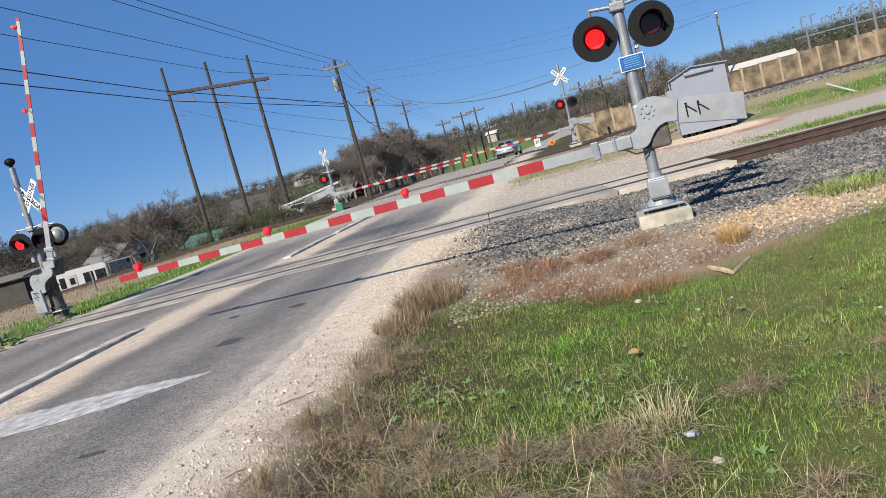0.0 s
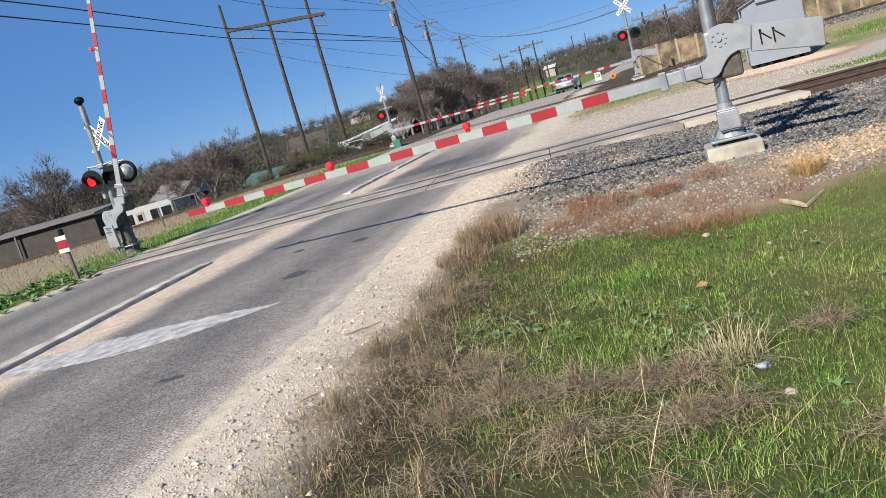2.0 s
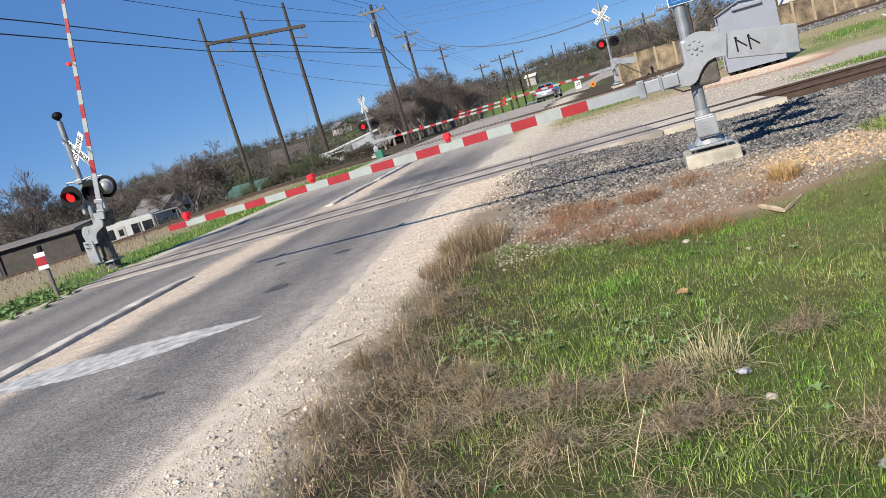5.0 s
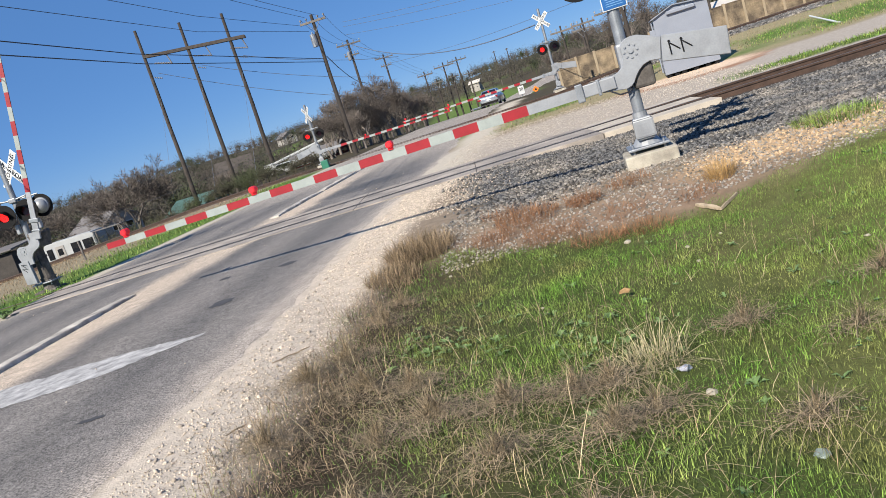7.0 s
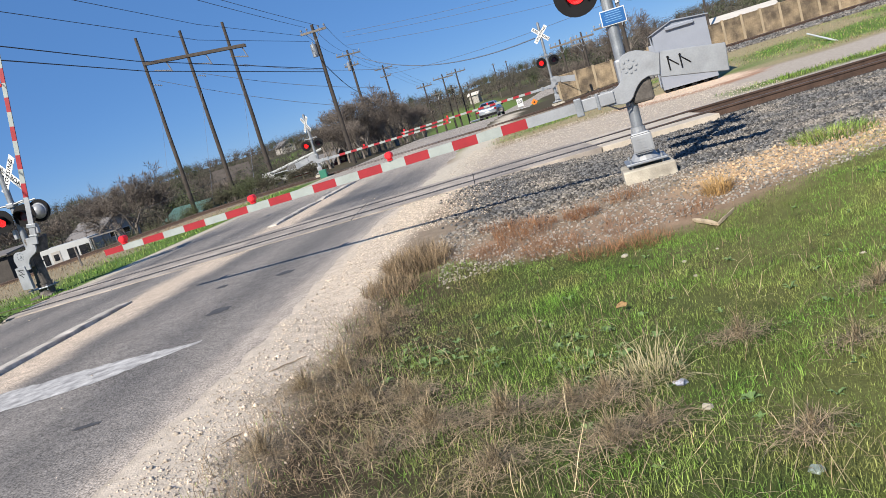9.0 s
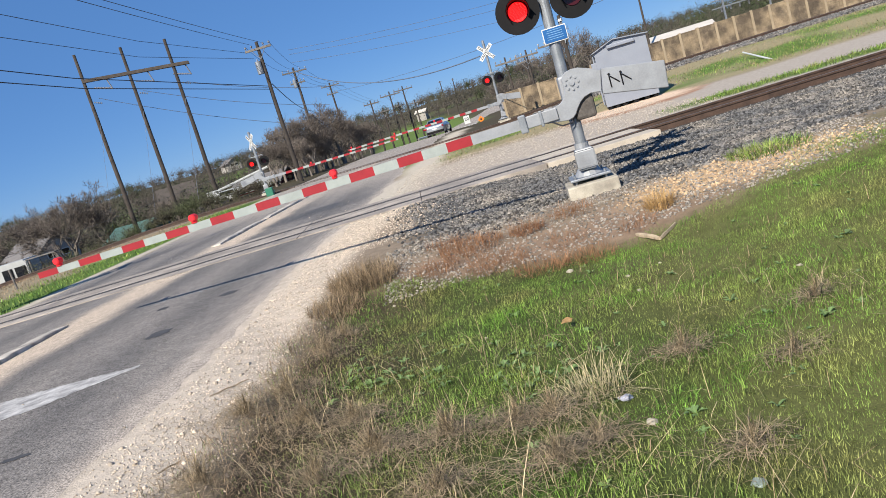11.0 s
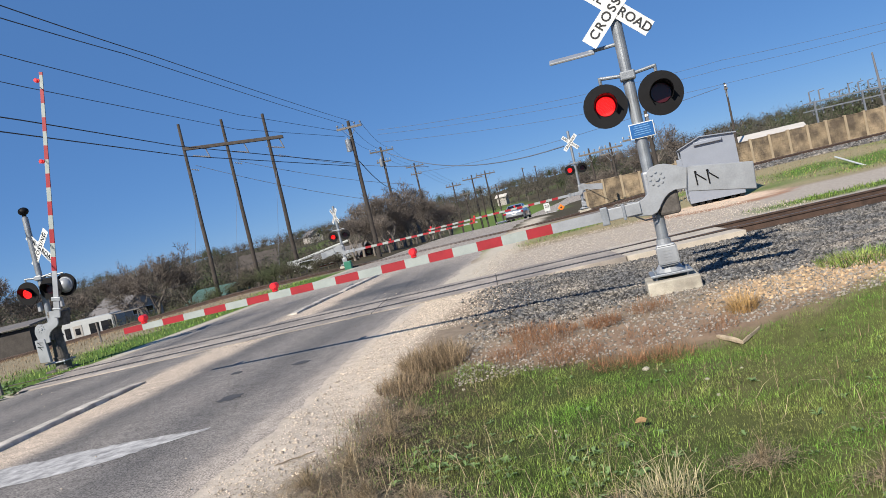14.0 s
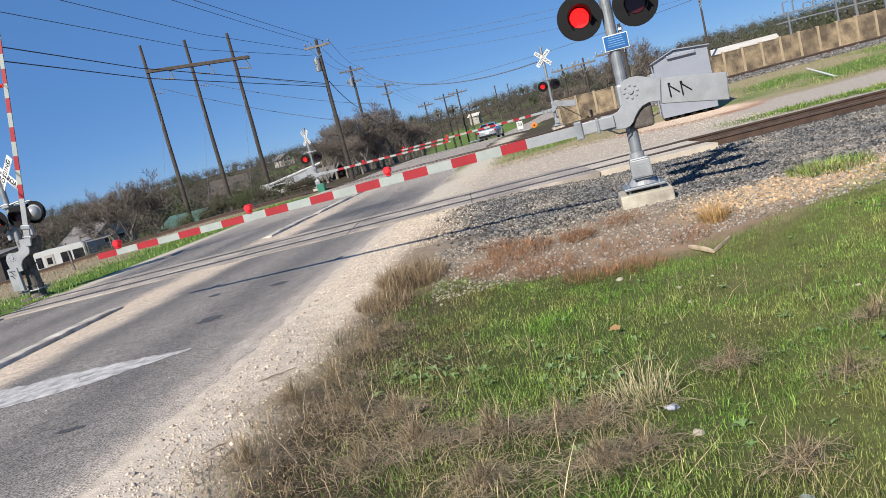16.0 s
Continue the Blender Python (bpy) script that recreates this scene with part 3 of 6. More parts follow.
def gate(parent, turn, arm_len, pivot, y, stripes, arm_lights, detail=True, flip=1, wide=0.105, housing=None):
    """The gate machine at the pivot, its arm lowered by turn degrees from level (positive lifts it)."""
    g = part("gate_machine", box(bmesh.new(), pivot[0] - 0.16, pivot[0] + 0.2, y + 0.03, y + 0.36, pivot[1] - 0.34, pivot[1] + 0.12, 0.03), housing or M["silver"], parent, "dark weathered gate machine housing" if housing else "grey painted gate machine housing")
    c = Matrix.Translation((pivot[0], y, pivot[1])) @ pose(0, 0, 0, 0, turn, 0) @ Matrix.Diagonal((flip, 1, 1, 1))
    bm = poly(bmesh.new(), HUB, -0.03, 0.02)
    bmesh.ops.bevel(bm, geom=[e for e in bm.edges if abs(e.verts[0].co.y - e.verts[1].co.y) < 1e-5], offset=0.008, segments=1, affect="EDGES")
    plate = part("arm_support", bm, M["silver"], parent, "curved grey counterweight arm")
    plate.matrix_basis = c
    part("hub_cap", tube(bmesh.new(), (0, -0.05, 0), (0, -0.02, 0), 0.034, n=12), M["silver"], plate)
    for i in range(8):
        a = 2 * math.pi * i / 8
        part("bolt", tube(bmesh.new(), (0.085 * math.cos(a), -0.045, 0.085 * math.sin(a)), (0.085 * math.cos(a), -0.02, 0.085 * math.sin(a)), 0.016, n=6), M["silver"], plate)
    bm = poly(bmesh.new(), WEIGHT, -0.055, 0.06)
    bmesh.ops.bevel(bm, geom=list(bm.edges), offset=0.01, segments=1, affect="EDGES")
    w = part("counterweight", bm, M["silver"], parent, "flat grey counterweight plate")
    w.matrix_basis = c @ pose(0, 0, 0.13) @ Matrix.Diagonal((0.72, 1, 0.8, 1)) if housing else c
    if detail:
        for dx in (0.46, 0.61):
            bm = bmesh.new()
            box(bm, dx + 0.008, dx + 0.024, -0.066, -0.057, -0.20 - 0.1 * (dx - 0.4), -0.03 - 0.1 * (dx - 0.4))
            tube(bm, (dx + 0.02, -0.07, -0.03 - 0.1 * (dx - 0.4)), (dx + 0.02, -0.05, -0.03 - 0.1 * (dx - 0.4)), 0.016, n=8)
            tube(bm, (dx + 0.03, -0.062, -0.06 - 0.1 * (dx - 0.4)), (dx + 0.13, -0.062, -0.16 - 0.1 * (dx - 0.4)), 0.008, n=6)
            part("slot", bm, M["black"], w, "black slot with bolt")
    # the arm, tapering to its tip
    bm = bmesh.new()
    box(bm, -0.78, -0.28, -0.06, 0.0, -0.40, -0.24, 0.01)
    arm = part("arm", bm, M["silver"], parent, "red and white striped gate arm")
    arm.matrix_basis = c @ pose(0, 0, -0.13) if housing else c
    bm = bmesh.new()
    box(bm, -0.80, -0.70, -0.085, 0.02, -0.445, -0.205, 0.012)
    part("arm_clamp", bm, M["galv"], arm, "dark bolted arm clamp")
    part("arm_strap", box(bmesh.new(), -0.52, -0.48, -0.075, 0.01, -0.43, -0.22, 0.008), M["galv"], arm, "narrow steel strap")
    x = -0.74
    lens = [0.72] + [0.348] * stripes
    for i, ln in enumerate(lens):
        if -x > arm_len:
            break
        u0, u1 = (-x) / arm_len, min(1.0, (-x + ln) / arm_len)
        h0, h1 = wide * (1.15 - 0.45 * u0), wide * (1.15 - 0.45 * u1)
        ln2 = (u1 - u0) * arm_len
        zc = -0.32
        bm = bmesh.new()
        vs = []
        for yy in (-0.05, -0.022):
            vs.append([bm.verts.new(p) for p in ((x, yy, zc - h0 / 2 * 1.4), (x - ln2, yy, zc - h1 / 2 * 1.4), (x - ln2, yy, zc + h1 / 2 * 1.4), (x, yy, zc + h0 / 2 * 1.4))])
        a, b = vs
        bm.faces.new(a)
        bm.faces.new(b[::-1])
        for q in range(4):
            bm.faces.new((a[q], b[q], b[(q + 1) % 4], a[(q + 1) % 4]))
        bmesh.ops.recalc_face_normals(bm, faces=bm.faces)
        mm = M["silver"] if i == 0 else (M["red"] if i % 2 == 1 else M["offwhite_shaded"])
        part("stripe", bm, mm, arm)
        x -= ln2
    for d in arm_lights:
        bm = bmesh.new()
        zt = -0.32 + wide * (1.15 - 0.45 * d / arm_len) * 0.7
        box(bm, -d - 0.035, -d + 0.035, -0.07, 0.0, zt, zt + 0.04, 0.01)
        tube(bm, (-d, -0.09, zt + 0.08), (-d, 0.02, zt + 0.08), 0.05, 0.05, 14)
        tube(bm, (-d, -0.10, zt + 0.08), (-d, -0.09, zt + 0.08), 0.036, 0.046, 14)
        part("arm_light", bm, M["red_plastic"], arm, "small red arm light")
    return g


M["red_plastic"] = glow("red_arm_light", (0.62, 0.012, 0.02), 0.22)


def signal(name, x, y, z, turn_z, label, lamp_z, mast_top, cross_z, lit, turn, arm_len, pivot=(0.07, 1.48), stripes=18, lights=(), near=False, back_lamp=False, flip=1, arm_y=-0.16, lettered=True, cross_x=0.0, cross_yaw=0.0, gap=0.36, wide=0.09, group="crossing signals", dark_base=False):
    s = empty(name, pose(x, y, z, 0, 0, turn_z), label, "crossing signal", group)
    bm = bmesh.new()
    box(bm, -0.34, 0.34, -0.36, 0.34, -0.35, 0.17, 0.02)
    if dark_base:
        bm.free()
        bm = box(bmesh.new(), -0.3, 0.3, -0.28, 0.28, -0.35, 0.05, 0.02)
    part("foundation", bm, M["stain"] if dark_base else M["concrete"], s, "low stained footing" if dark_base else "pale concrete foundation block")
    bm = bmesh.new()
    box(bm, -0.27, 0.27, -0.27, 0.27, 0.215, 0.25, 0.01)
    for a in (-1, 1):
        for b in (-1, 1):
            tube(bm, (a * 0.2, b * 0.2, 0.15), (a * 0.2, b * 0.2, 0.29), 0.016, n=8)
    part("base_plate", bm, M["galv"], s)
    if dark_base:
        # stout stained stand with bands, a drum-shaped drive on top of it
        bm = bmesh.new()
        tube(bm, (0.06, 0, 0.0), (0.06, 0, 0.32), 0.2, 0.185, 16)
        tube(bm, (0.06, 0, 0.32), (0.06, 0, 0.36), 0.205, 0.205, 16)
        tube(bm, (0.06, 0, 0.36), (0.06, 0, 1.15), 0.17, 0.14, 16)
        tube(bm, (0.06, 0, 0.86), (0.06, 0, 0.90), 0.175, 0.175, 16)
        part("pedestal", bm, M["stain"], s, "stout dark stained stand")
        bm = bmesh.new()
        tube(bm, (0.26, 0.0, 1.12), (0.26, 0.0, 1.46), 0.2, 0.27, 18)
        tube(bm, (0.26, 0.0, 1.46), (0.26, 0.0, 1.53), 0.285, 0.25, 18)
        part("drive_drum", bm, M["stain"], s, "dark drum-shaped gate drive")
        bm = bmesh.new()
        tube(bm, (0.14, -0.2, 0.55), (0.1, -0.18, 1.0), 0.012, n=6)
        tube(bm, (0.1, -0.18, 1.0), (-0.05, -0.24, 1.25), 0.012, n=6)
        part("cable", bm, M["wire"], s, "loose black cable")
        for cx, cz in ((0.42, 1.72), (-0.16, 1.72)):
            part("bracket", box(bmesh.new(), cx - 0.045, cx + 0.045, -0.1, 0.02, cz - 0.14, cz + 0.1, 0.02), M["silver"], s, "pale cast bracket")
    else:
        bm = bmesh.new()
        tube(bm, (0, 0, 0.25), (0, 0, 0.36), 0.2, 0.12, 14)
        tube(bm, (0, 0, 0.36), (0, 0, 0.68), 0.105, 0.095, 14)
        part("pedestal", bm, M["silver"], s)
        bm = bmesh.new()
        box(bm, -0.12, 0.12, -0.2, -0.09, 0.33, 0.62, 0.02)
        box(bm, -0.135, 0.135, -0.215, -0.2, 0.36, 0.60, 0.02)
        jb = part("junction_box", bm, M["silver"], s, "pale grey junction box")
        for k in range(4):
            part("raised_bar", box(bmesh.new(), -0.06, 0.06, -0.219, -0.2155, 0.41 + 0.04 * k, 0.425 + 0.04 * k), M["silver"], jb)
    part("mast", tube(bmesh.new(), (0, 0, 0.6), (0, 0, mast_top), 0.075, n=18), M["galv"], s, "galvanised steel mast", smooth=False)
    part("mast_cap", tube(bmesh.new(), (0, 0, mast_top), (0, 0, mast_top + 0.05), 0.075, 0.03, 14), M["galv"], s)
    if back_lamp:
        bm = bmesh.new()
        tube(bm, (0, 0, mast_top + 0.04), (0, 0, mast_top + 0.09), 0.05, n=12)
        bmesh.ops.create_uvsphere(bm, u_segments=16, v_segments=10, radius=0.13, matrix=Matrix.Translation((0, 0, mast_top + 0.17)) @ Matrix.Diagonal((1, 1, 0.8, 1)))
        part("bell", bm, M["black"], s, "dark round warning bell", smooth=True)
    # lamp bar with its clamp and drop brackets
    bm = bmesh.new()
    for sx in (-1, 1):
        tube(bm, (0, -0.08, lamp_z + 0.33), (sx * 0.36, -0.06, lamp_z + 0.37), 0.024, n=8)
        tube(bm, (sx * 0.36, -0.06, lamp_z + 0.39), (sx * 0.36, -0.04, lamp_z + 0.2), 0.022, n=8)
    box(bm, -0.1, 0.1, -0.12, 0.09, lamp_z + 0.27, lamp_z + 0.39, 0.02)
    part("lamp_bar", bm, M["galv"], s)
    for sx, on in ((-1, lit[0]), (1, lit[1])):
        lamp(s, sx * gap, lamp_z, -0.11 - 0.06 * (gap < 0.3) * (1 - sx), on)
    if back_lamp:
        lamp(s, 0.56, lamp_z + 0.02, 0.12, False, 1, M["silver"])
        part("lamp_arm", tube(bmesh.new(), (0, 0.08, lamp_z + 0.33), (0.56, 0.12, lamp_z + 0.33), 0.024, n=8), M["galv"], s)
    crossbuck(s, cross_z, -0.1, -1, lettered, cross_x, cross_yaw)
    gate(s, turn, arm_len, pivot, arm_y, stripes, lights, near or dark_base, flip, wide, M["stain"] if dark_base else None)
    if near:
        bm = bmesh.new()
        box(bm, -0.16, 0.16, -0.155, -0.148, -0.1, 0.1, 0.003)
        sg = part("notice", bm, M["white"], s, "blue notice with white border and writing")
        sg.matrix_basis = pose(0.03, 0.06, lamp_z - 0.41, 0, 0, 0)
        bm = bmesh.new()
        box(bm, -0.148, 0.148, -0.160, -0.156, -0.088, 0.088, 0.001)
        part("notice_face", bm, M["blue"], sg, "blue sheet")
        bm = bmesh.new()
        rnd = random.Random(3)
        for i in range(5):
            w = rnd.uniform(0.08, 0.125)
            box(bm, -w, w, -0.163, -0.161, 0.059 - i * 0.028, 0.067 - i * 0.028)
        part("writing_bars", bm, mat("pale_blue_print", (0.16, 0.33, 0.55), 0.5, var=0.05, bump=0), sg)
        # lamp plate on an arm at the side
        bm = bmesh.new()
        box(bm, -0.95, -0.35, -0.12, 0.12, 0.0, 0.035, 0.01)
        sp = part("side_panel", bm, M["silver"], s, "flat grey panel on a bracket")
        sp.matrix_basis = pose(0, 0, cross_z - 0.50, 18, 0, 0)
        part("side_panel_bracket", tube(bmesh.new(), (0, 0, cross_z - 0.46), (-0.42, 0.0, cross_z - 0.47), 0.025, n=8), M["galv"], s)
        bm = bmesh.new()
        pts = [(-0.3, -0.2, 1.06), (-0.18, -0.2, 0.98), (-0.05, -0.16, 0.98), (0.03, -0.1, 1.08)]
        for a, b in zip(pts, pts[1:]):
            tube(bm, a, b, 0.01, n=6)
        part("cable", bm, M["wire"], s, "hanging black cable")
        # grey gearbox in a dark material that stands in for shade under the hub
        bm = bmesh.new()
        box(bm, 0.02, 0.3, -0.14, 0.12, 0.98, 1.3, 0.04)
        part("drive_case", bm, M["stain"], s, "grey recessed gearbox, coloured dark for shade")
    return s


signal("crossing_signal", 3.35, 10.6, 0.0, -8, "silver crossing signal with crossbuck and lowered striped gate on ballast", 2.55, 4.35, 3.78, (True, False), -1.0, 8.04, stripes=19, lights=(7.68, 5.52, 3.4), near=True)
signal("crossing_signal", -10.35, 19.5, 0.0, 0, "crossing signal with raised striped gate on a dark stand", 2.1, 4.0, 3.16, (True, False), -79.5, 6.4, pivot=(-0.09, 1.15), arm_y=-0.32, stripes=15, lights=(6.2, 4.2), back_lamp=True, flip=-1, cross_x=0.26, cross_yaw=-25, gap=0.27, wide=0.085, dark_base=True)
signal("crossing_signal", -7.6, 46.0, 0.0, 0, "far crossing signal with lowered gate by the second track", 1.95, 3.7, 3.15, (True, False), 0.0, 8.2, pivot=(-0.1, 1.25), stripes=20, lights=(8.0, 5.4, 3.0), flip=-1, cross_yaw=-52)
signal("crossing_signal", 6.7, 46.0, 0.08, 0, "far crossing signal with lowered gate beside a tan wall", 2.55, 4.75, 4.1, (True, False), -0.8, 9.2, pivot=(0.07, 1.48), stripes=23, lights=(9.0, 6.4, 4.0))


# ---- signal house beside the track ----
def signal_house():
    m = pose(9.25, 28.7, float(gz(9.25, 28.7)) + 0.10, 0, 0, -12)
    h = empty("signal_house", m, "grey sheet-metal signal house with low gable roof", "signal cabinet")
    bm = poly(bmesh.new(), ((-0.92, 0), (0.92, 0), (0.92, 2.1), (-0.2, 2.2), (-0.92, 1.93)), -0.9, 0.9)
    part("body", bm, M["cabinet"], h)
    bm = bmesh.new()
    for sx in (-1, 1):
        f = [bm.verts.new(p) for p in ((-0.2, -1.0, 2.24), (sx * 1.0, -1.0, 2.125 if sx > 0 else 1.94), (sx * 1.0, 1.0, 2.125 if sx > 0 else 1.94), (-0.2, 1.0, 2.24))]
        g = [bm.verts.new(v.co - Vector((0, 0, 0.035))) for v in f]
        bm.faces.new(f)
        bm.faces.new(g[::-1])
        for i in range(4):
            bm.faces.new((f[i], f[(i + 1) % 4], g[(i + 1) % 4], g[i]))
    bmesh.ops.recalc_face_normals(bm, faces=bm.faces)
    part("roof", bm, M["cabinet"], h)
    bm = bmesh.new()
    box(bm, -0.45, 0.5, -1.02, -0.9, 1.95, 2.06, 0.015)
    part("vent_hood", bm, M["cabinet"], h, "long vent hood")
    part("door", box(bmesh.new(), -0.96, -0.92, -0.55, 0.4, 0.12, 1.82, 0.01), M["cabinet"], h)
    part("door_frame", box(bmesh.new(), -1.0, -0.955, -0.62, -0.55, 0.1, 1.86, 0.006), M["cabinet"], h)
    part("door_handle", box(bmesh.new(), -1.03, -0.96, -0.48, -0.42, 0.9, 1.1, 0.01), M["galv"], h)
    part("side_box", box(bmesh.new(), -1.1, -0.92, -0.88, -0.64, 1.15, 1.6, 0.01), M["cabinet"], h)
    for px in (-0.8, -0.55, -0.3, 0.1, 0.5, 0.8):
        part("foot", box(bmesh.new(), px - 0.08, px + 0.08, -0.85, 0.85, -0.12, 0.0), M["black"], h)


signal_house()


# ---- poles ----
def pole_shape(name, x, y, h, r, label, parent=None, lean=0.0, material=None):
    z = float(gz(x, y))
    bm = bmesh.new()
    n, seg = 10, 6
    rnd = random.Random(int(x * 7 + y))
    rows = []
    for i in range(seg + 1):
        u = i / seg
        rr = r * (1 - 0.4 * u)
        ox = rnd.uniform(-0.02, 0.02)
        rows.append([bm.verts.new((ox + lean * h * u + rr * math.cos(2 * math.pi * k / n), rr * math.sin(2 * math.pi * k / n), -1.6 + (h + 1.6) * u)) for k in range(n)])
    for a, b in zip(rows, rows[1:]):
        for k in range(n):
            bm.faces.new((a[k], a[(k + 1) % n], b[(k + 1) % n], b[k]))
    bm.faces.new(rows[-1])
    return bm, z


def h_frame():
    x0, y0 = -18.7, 65.0
    f = empty("power_pole_frame", pose(x0, y0, 0.0), "three tall wooden poles joined by a long crossarm", "power pole")
    for dx, h in ((-3.65, 14.2), (0, 13.75), (3.5, 13.4)):
        bm, _ = pole_shape("pole", x0 + dx, y0, h, 0.2, "")
        p = part("pole", bm, M["pole"], f)
        p.location = (dx, 0, 0)
    bm = bmesh.new()
    for yy in (-0.2, 0.14):
        vs = [bm.verts.new(v) for v in ((-3.7, yy, 11.95), (4.75, yy, 11.05), (4.75, yy, 11.30), (-3.7, yy, 12.2))]
        ws = [bm.verts.new(v.co + Vector((0, 0.08, 0))) for v in vs]
        bm.faces.new(vs[::-1])
        bm.faces.new(ws)
        for i in range(4):
            bm.faces.new((vs[i], vs[(i + 1) % 4], ws[(i + 1) % 4], ws[i]))
    bmesh.ops.recalc_face_normals(bm, faces=bm.faces)
    part("crossarm", bm, M["pole"], f)
    for dx, zz in ((-1.9, 11.9), (1.4, 11.5), (4.4, 11.2)):
        bm = bmesh.new()
        tube(bm, (dx, 0, zz), (dx + 0.25, 0.0, zz - 0.9), 0.05, n=6)
        tube(bm, (dx + 0.3, 0, zz - 0.95), (dx - 1.1, 0.0, zz - 0.55), 0.05, n=6)
        for k in range(7):
            u = k / 6
            tube(bm, (dx + 0.25 - 1.2 * u, 0, zz - 0.9 + 0.32 * u), (dx + 0.2 - 1.2 * u, 0, zz - 0.885 + 0.32 * u), 0.06, n=8)
        part("insulator", bm, M["insul"], f)
    for dx, zz in ((-3.4, 10.3), (0.3, 10.0), (3.8, 9.8)):
        bm = bmesh.new()
        for k in range(5):
            tube(bm, (dx + 0.13 * k, 0, zz - 0.05 * k), (dx + 0.06 + 0.13 * k, 0, zz - 0.02 - 0.05 * k), 0.06, n=8)
        part("insulator", bm, M["insul"], f)


h_frame()


def utility_pole(x, y, top, arm, label, extra=False, r=0.15, double=False, yaw=0):
    h = top - float(gz(x, y))
    bm, z = pole_shape("pole", x, y, h, r, "")
    p = empty("utility_pole", pose(x, y, z, 0, 0, yaw), label, "utility pole", "roadside utility poles")
    part("pole", bm, M["pole"], p)
    for k in range(2 if double else 1):
        zz = h - 0.45 - 1.1 * k
        a = arm * (1 if k == 0 else 0.6)
        part("crossarm", box(bmesh.new(), -a, a, -0.16, -0.05, zz - 0.07, zz + 0.07, 0.01), M["pole_grey"], p)
        for dx in (-a + 0.08, -a * 0.45, a * 0.45, a - 0.08):
            bm = bmesh.new()
            tube(bm, (dx, -0.1, zz + 0.07), (dx, -0.1, zz + 0.2), 0.03, n=6)
            tube(bm, (dx, -0.1, zz + 0.2), (dx, -0.1, zz + 0.3), 0.075, 0.05, 8)
            part("insulator", bm, M["insul"], p)
        bm = bmesh.new()
        for sx in (-1, 1):
            tube(bm, (sx * a * 0.5, -0.1, zz - 0.05), (0, -0.12, zz - 0.65), 0.02, n=5)
        part("brace", bm, M["galv"], p)
    if extra:
        bm = bmesh.new()
        tube(bm, (-0.28, -0.1, h - 2.0), (-0.28, -0.1, h - 1.2), 0.2, n=12)
        tube(bm, (-0.28, -0.1, h - 1.2), (-0.28, -0.1, h - 1.05), 0.05, 0.03, 8)
        part("transformer", bm, M["galv"], p, "grey can transformer")
    return p


utility_pole(-6.45, 52, 9.25, 0.85, "wooden utility pole with crossarm and can transformer", True, 0.17)
utility_pole(-7.9, 80, 10.05, 1.25, "wooden utility pole with two crossarms", True, 0.18, True, 20)
utility_pole(-7.25, 110, 9.95, 1.3, "wooden utility pole with two crossarms", False, 0.18, True, 20)


# ---- cables ----
def cable(name, runs, r, material, label, sag=0.4):
    """One line of cable from point to point, hanging a little between them."""
    cu = bpy.data.curves.new(name, "CURVE")
    cu.dimensions, cu.bevel_depth, cu.bevel_resolution = "3D", r, 0
    for a, b in zip(runs, runs[1:]):
        sp = cu.splines.new("POLY")
        n = 16
        sp.points.add(n)
        for i in range(n + 1):
            u = i / n
            p = Vector(a).lerp(Vector(b), u)
            sp.points[i].co = (p.x, p.y, p.z - 4 * sag * u * (1 - u), 1)
    cu.materials.append(material)
    return tagged(new(name, cu), label, "cable", "overhead lines")


P1, P2, P3 = (-6.45, 52, 9.1), (-7.75, 80, 9.9), (-7.05, 110, 9.6)
LBL = "thin dark overhead cable strung between poles"
cable("overhead_cable", ((-6.6, 8, 6.6), (-7.0, 20, 7.55), (-6.9, 52, 9.2)), 0.012, M["wire"], LBL, 0.05)
cable("overhead_cable", ((-5.8, 8, 6.4), (-6.3, 20, 7.33), (-6.0, 52, 9.05)), 0.012, M["wire"], LBL, 0.05)
cable("overhead_cable", ((-9.2, 8, 7.4), (-9.61, 20, 7.99), (-10.13, 40, 9.11), (-7.2, 52, 8.75)), 0.012, M["wire"], LBL, 0.0)
cable("overhead_cable", ((-11.2, 8, 7.7), (-10.92, 22, 7.94), (-10.34, 40, 8.39), (-6.9, 52, 8.3)), 0.012, M["wire"], LBL, 0.0)
cable("overhead_cable", ((-12.3, 8, 7.1), (-12.91, 25, 7.78), (-13.67, 40, 8.31), (-6.5, 52, 6.4)), 0.022, M["wire"], "thick dark overhead cable strung to the roadside pole", 0.0)
cable("overhead_cable", ((-12.6, 8, 6.9), (-13.06, 25, 7.35), (-13.34, 40, 7.7), (-6.5, 52, 6.2)), 0.022, M["wire"], "thick dark overhead cable strung to the roadside pole", 0.0)
for dx, zz in ((-3.0, 10.55), (0.6, 10.1), (4.1, 9.8)):
    cable("overhead_cable", ((-18.7 + dx, 65, zz), (-5.0 + dx * 0.5, 70, 4.9 + 0.35 * dx)), 0.02, M["wire_pale"], LBL, 0.35)
for dx in (-0.75, 0.0, 0.75):
    cable("overhead_cable", ((P1[0] + dx, 52, 9.1), (P2[0] + dx, 80, 9.85), (P3[0] + dx, 110, 9.75), (-2.1 + dx, 95.5 + 40, 6.2)), 0.014, M["wire_pale"], LBL, 0.5)
cable("overhead_cable", ((-6.3, 52, 6.5), (-7.5, 80, 5.6), (-6.9, 110, 5.4)), 0.03, M["wire"], "thick dark cable between roadside poles", 0.45)
cable("overhead_cable", ((-7.75, 80, 9.6), (6.4, 46.6, 4.1)), 0.035, M["wire_pale"], "twisted cable crossing above the road", 1.35)
cable("overhead_cable", ((-7.05, 110, 8.6), (20, 60, 6.4)), 0.02, M["wire_pale"], LBL, 0.8)
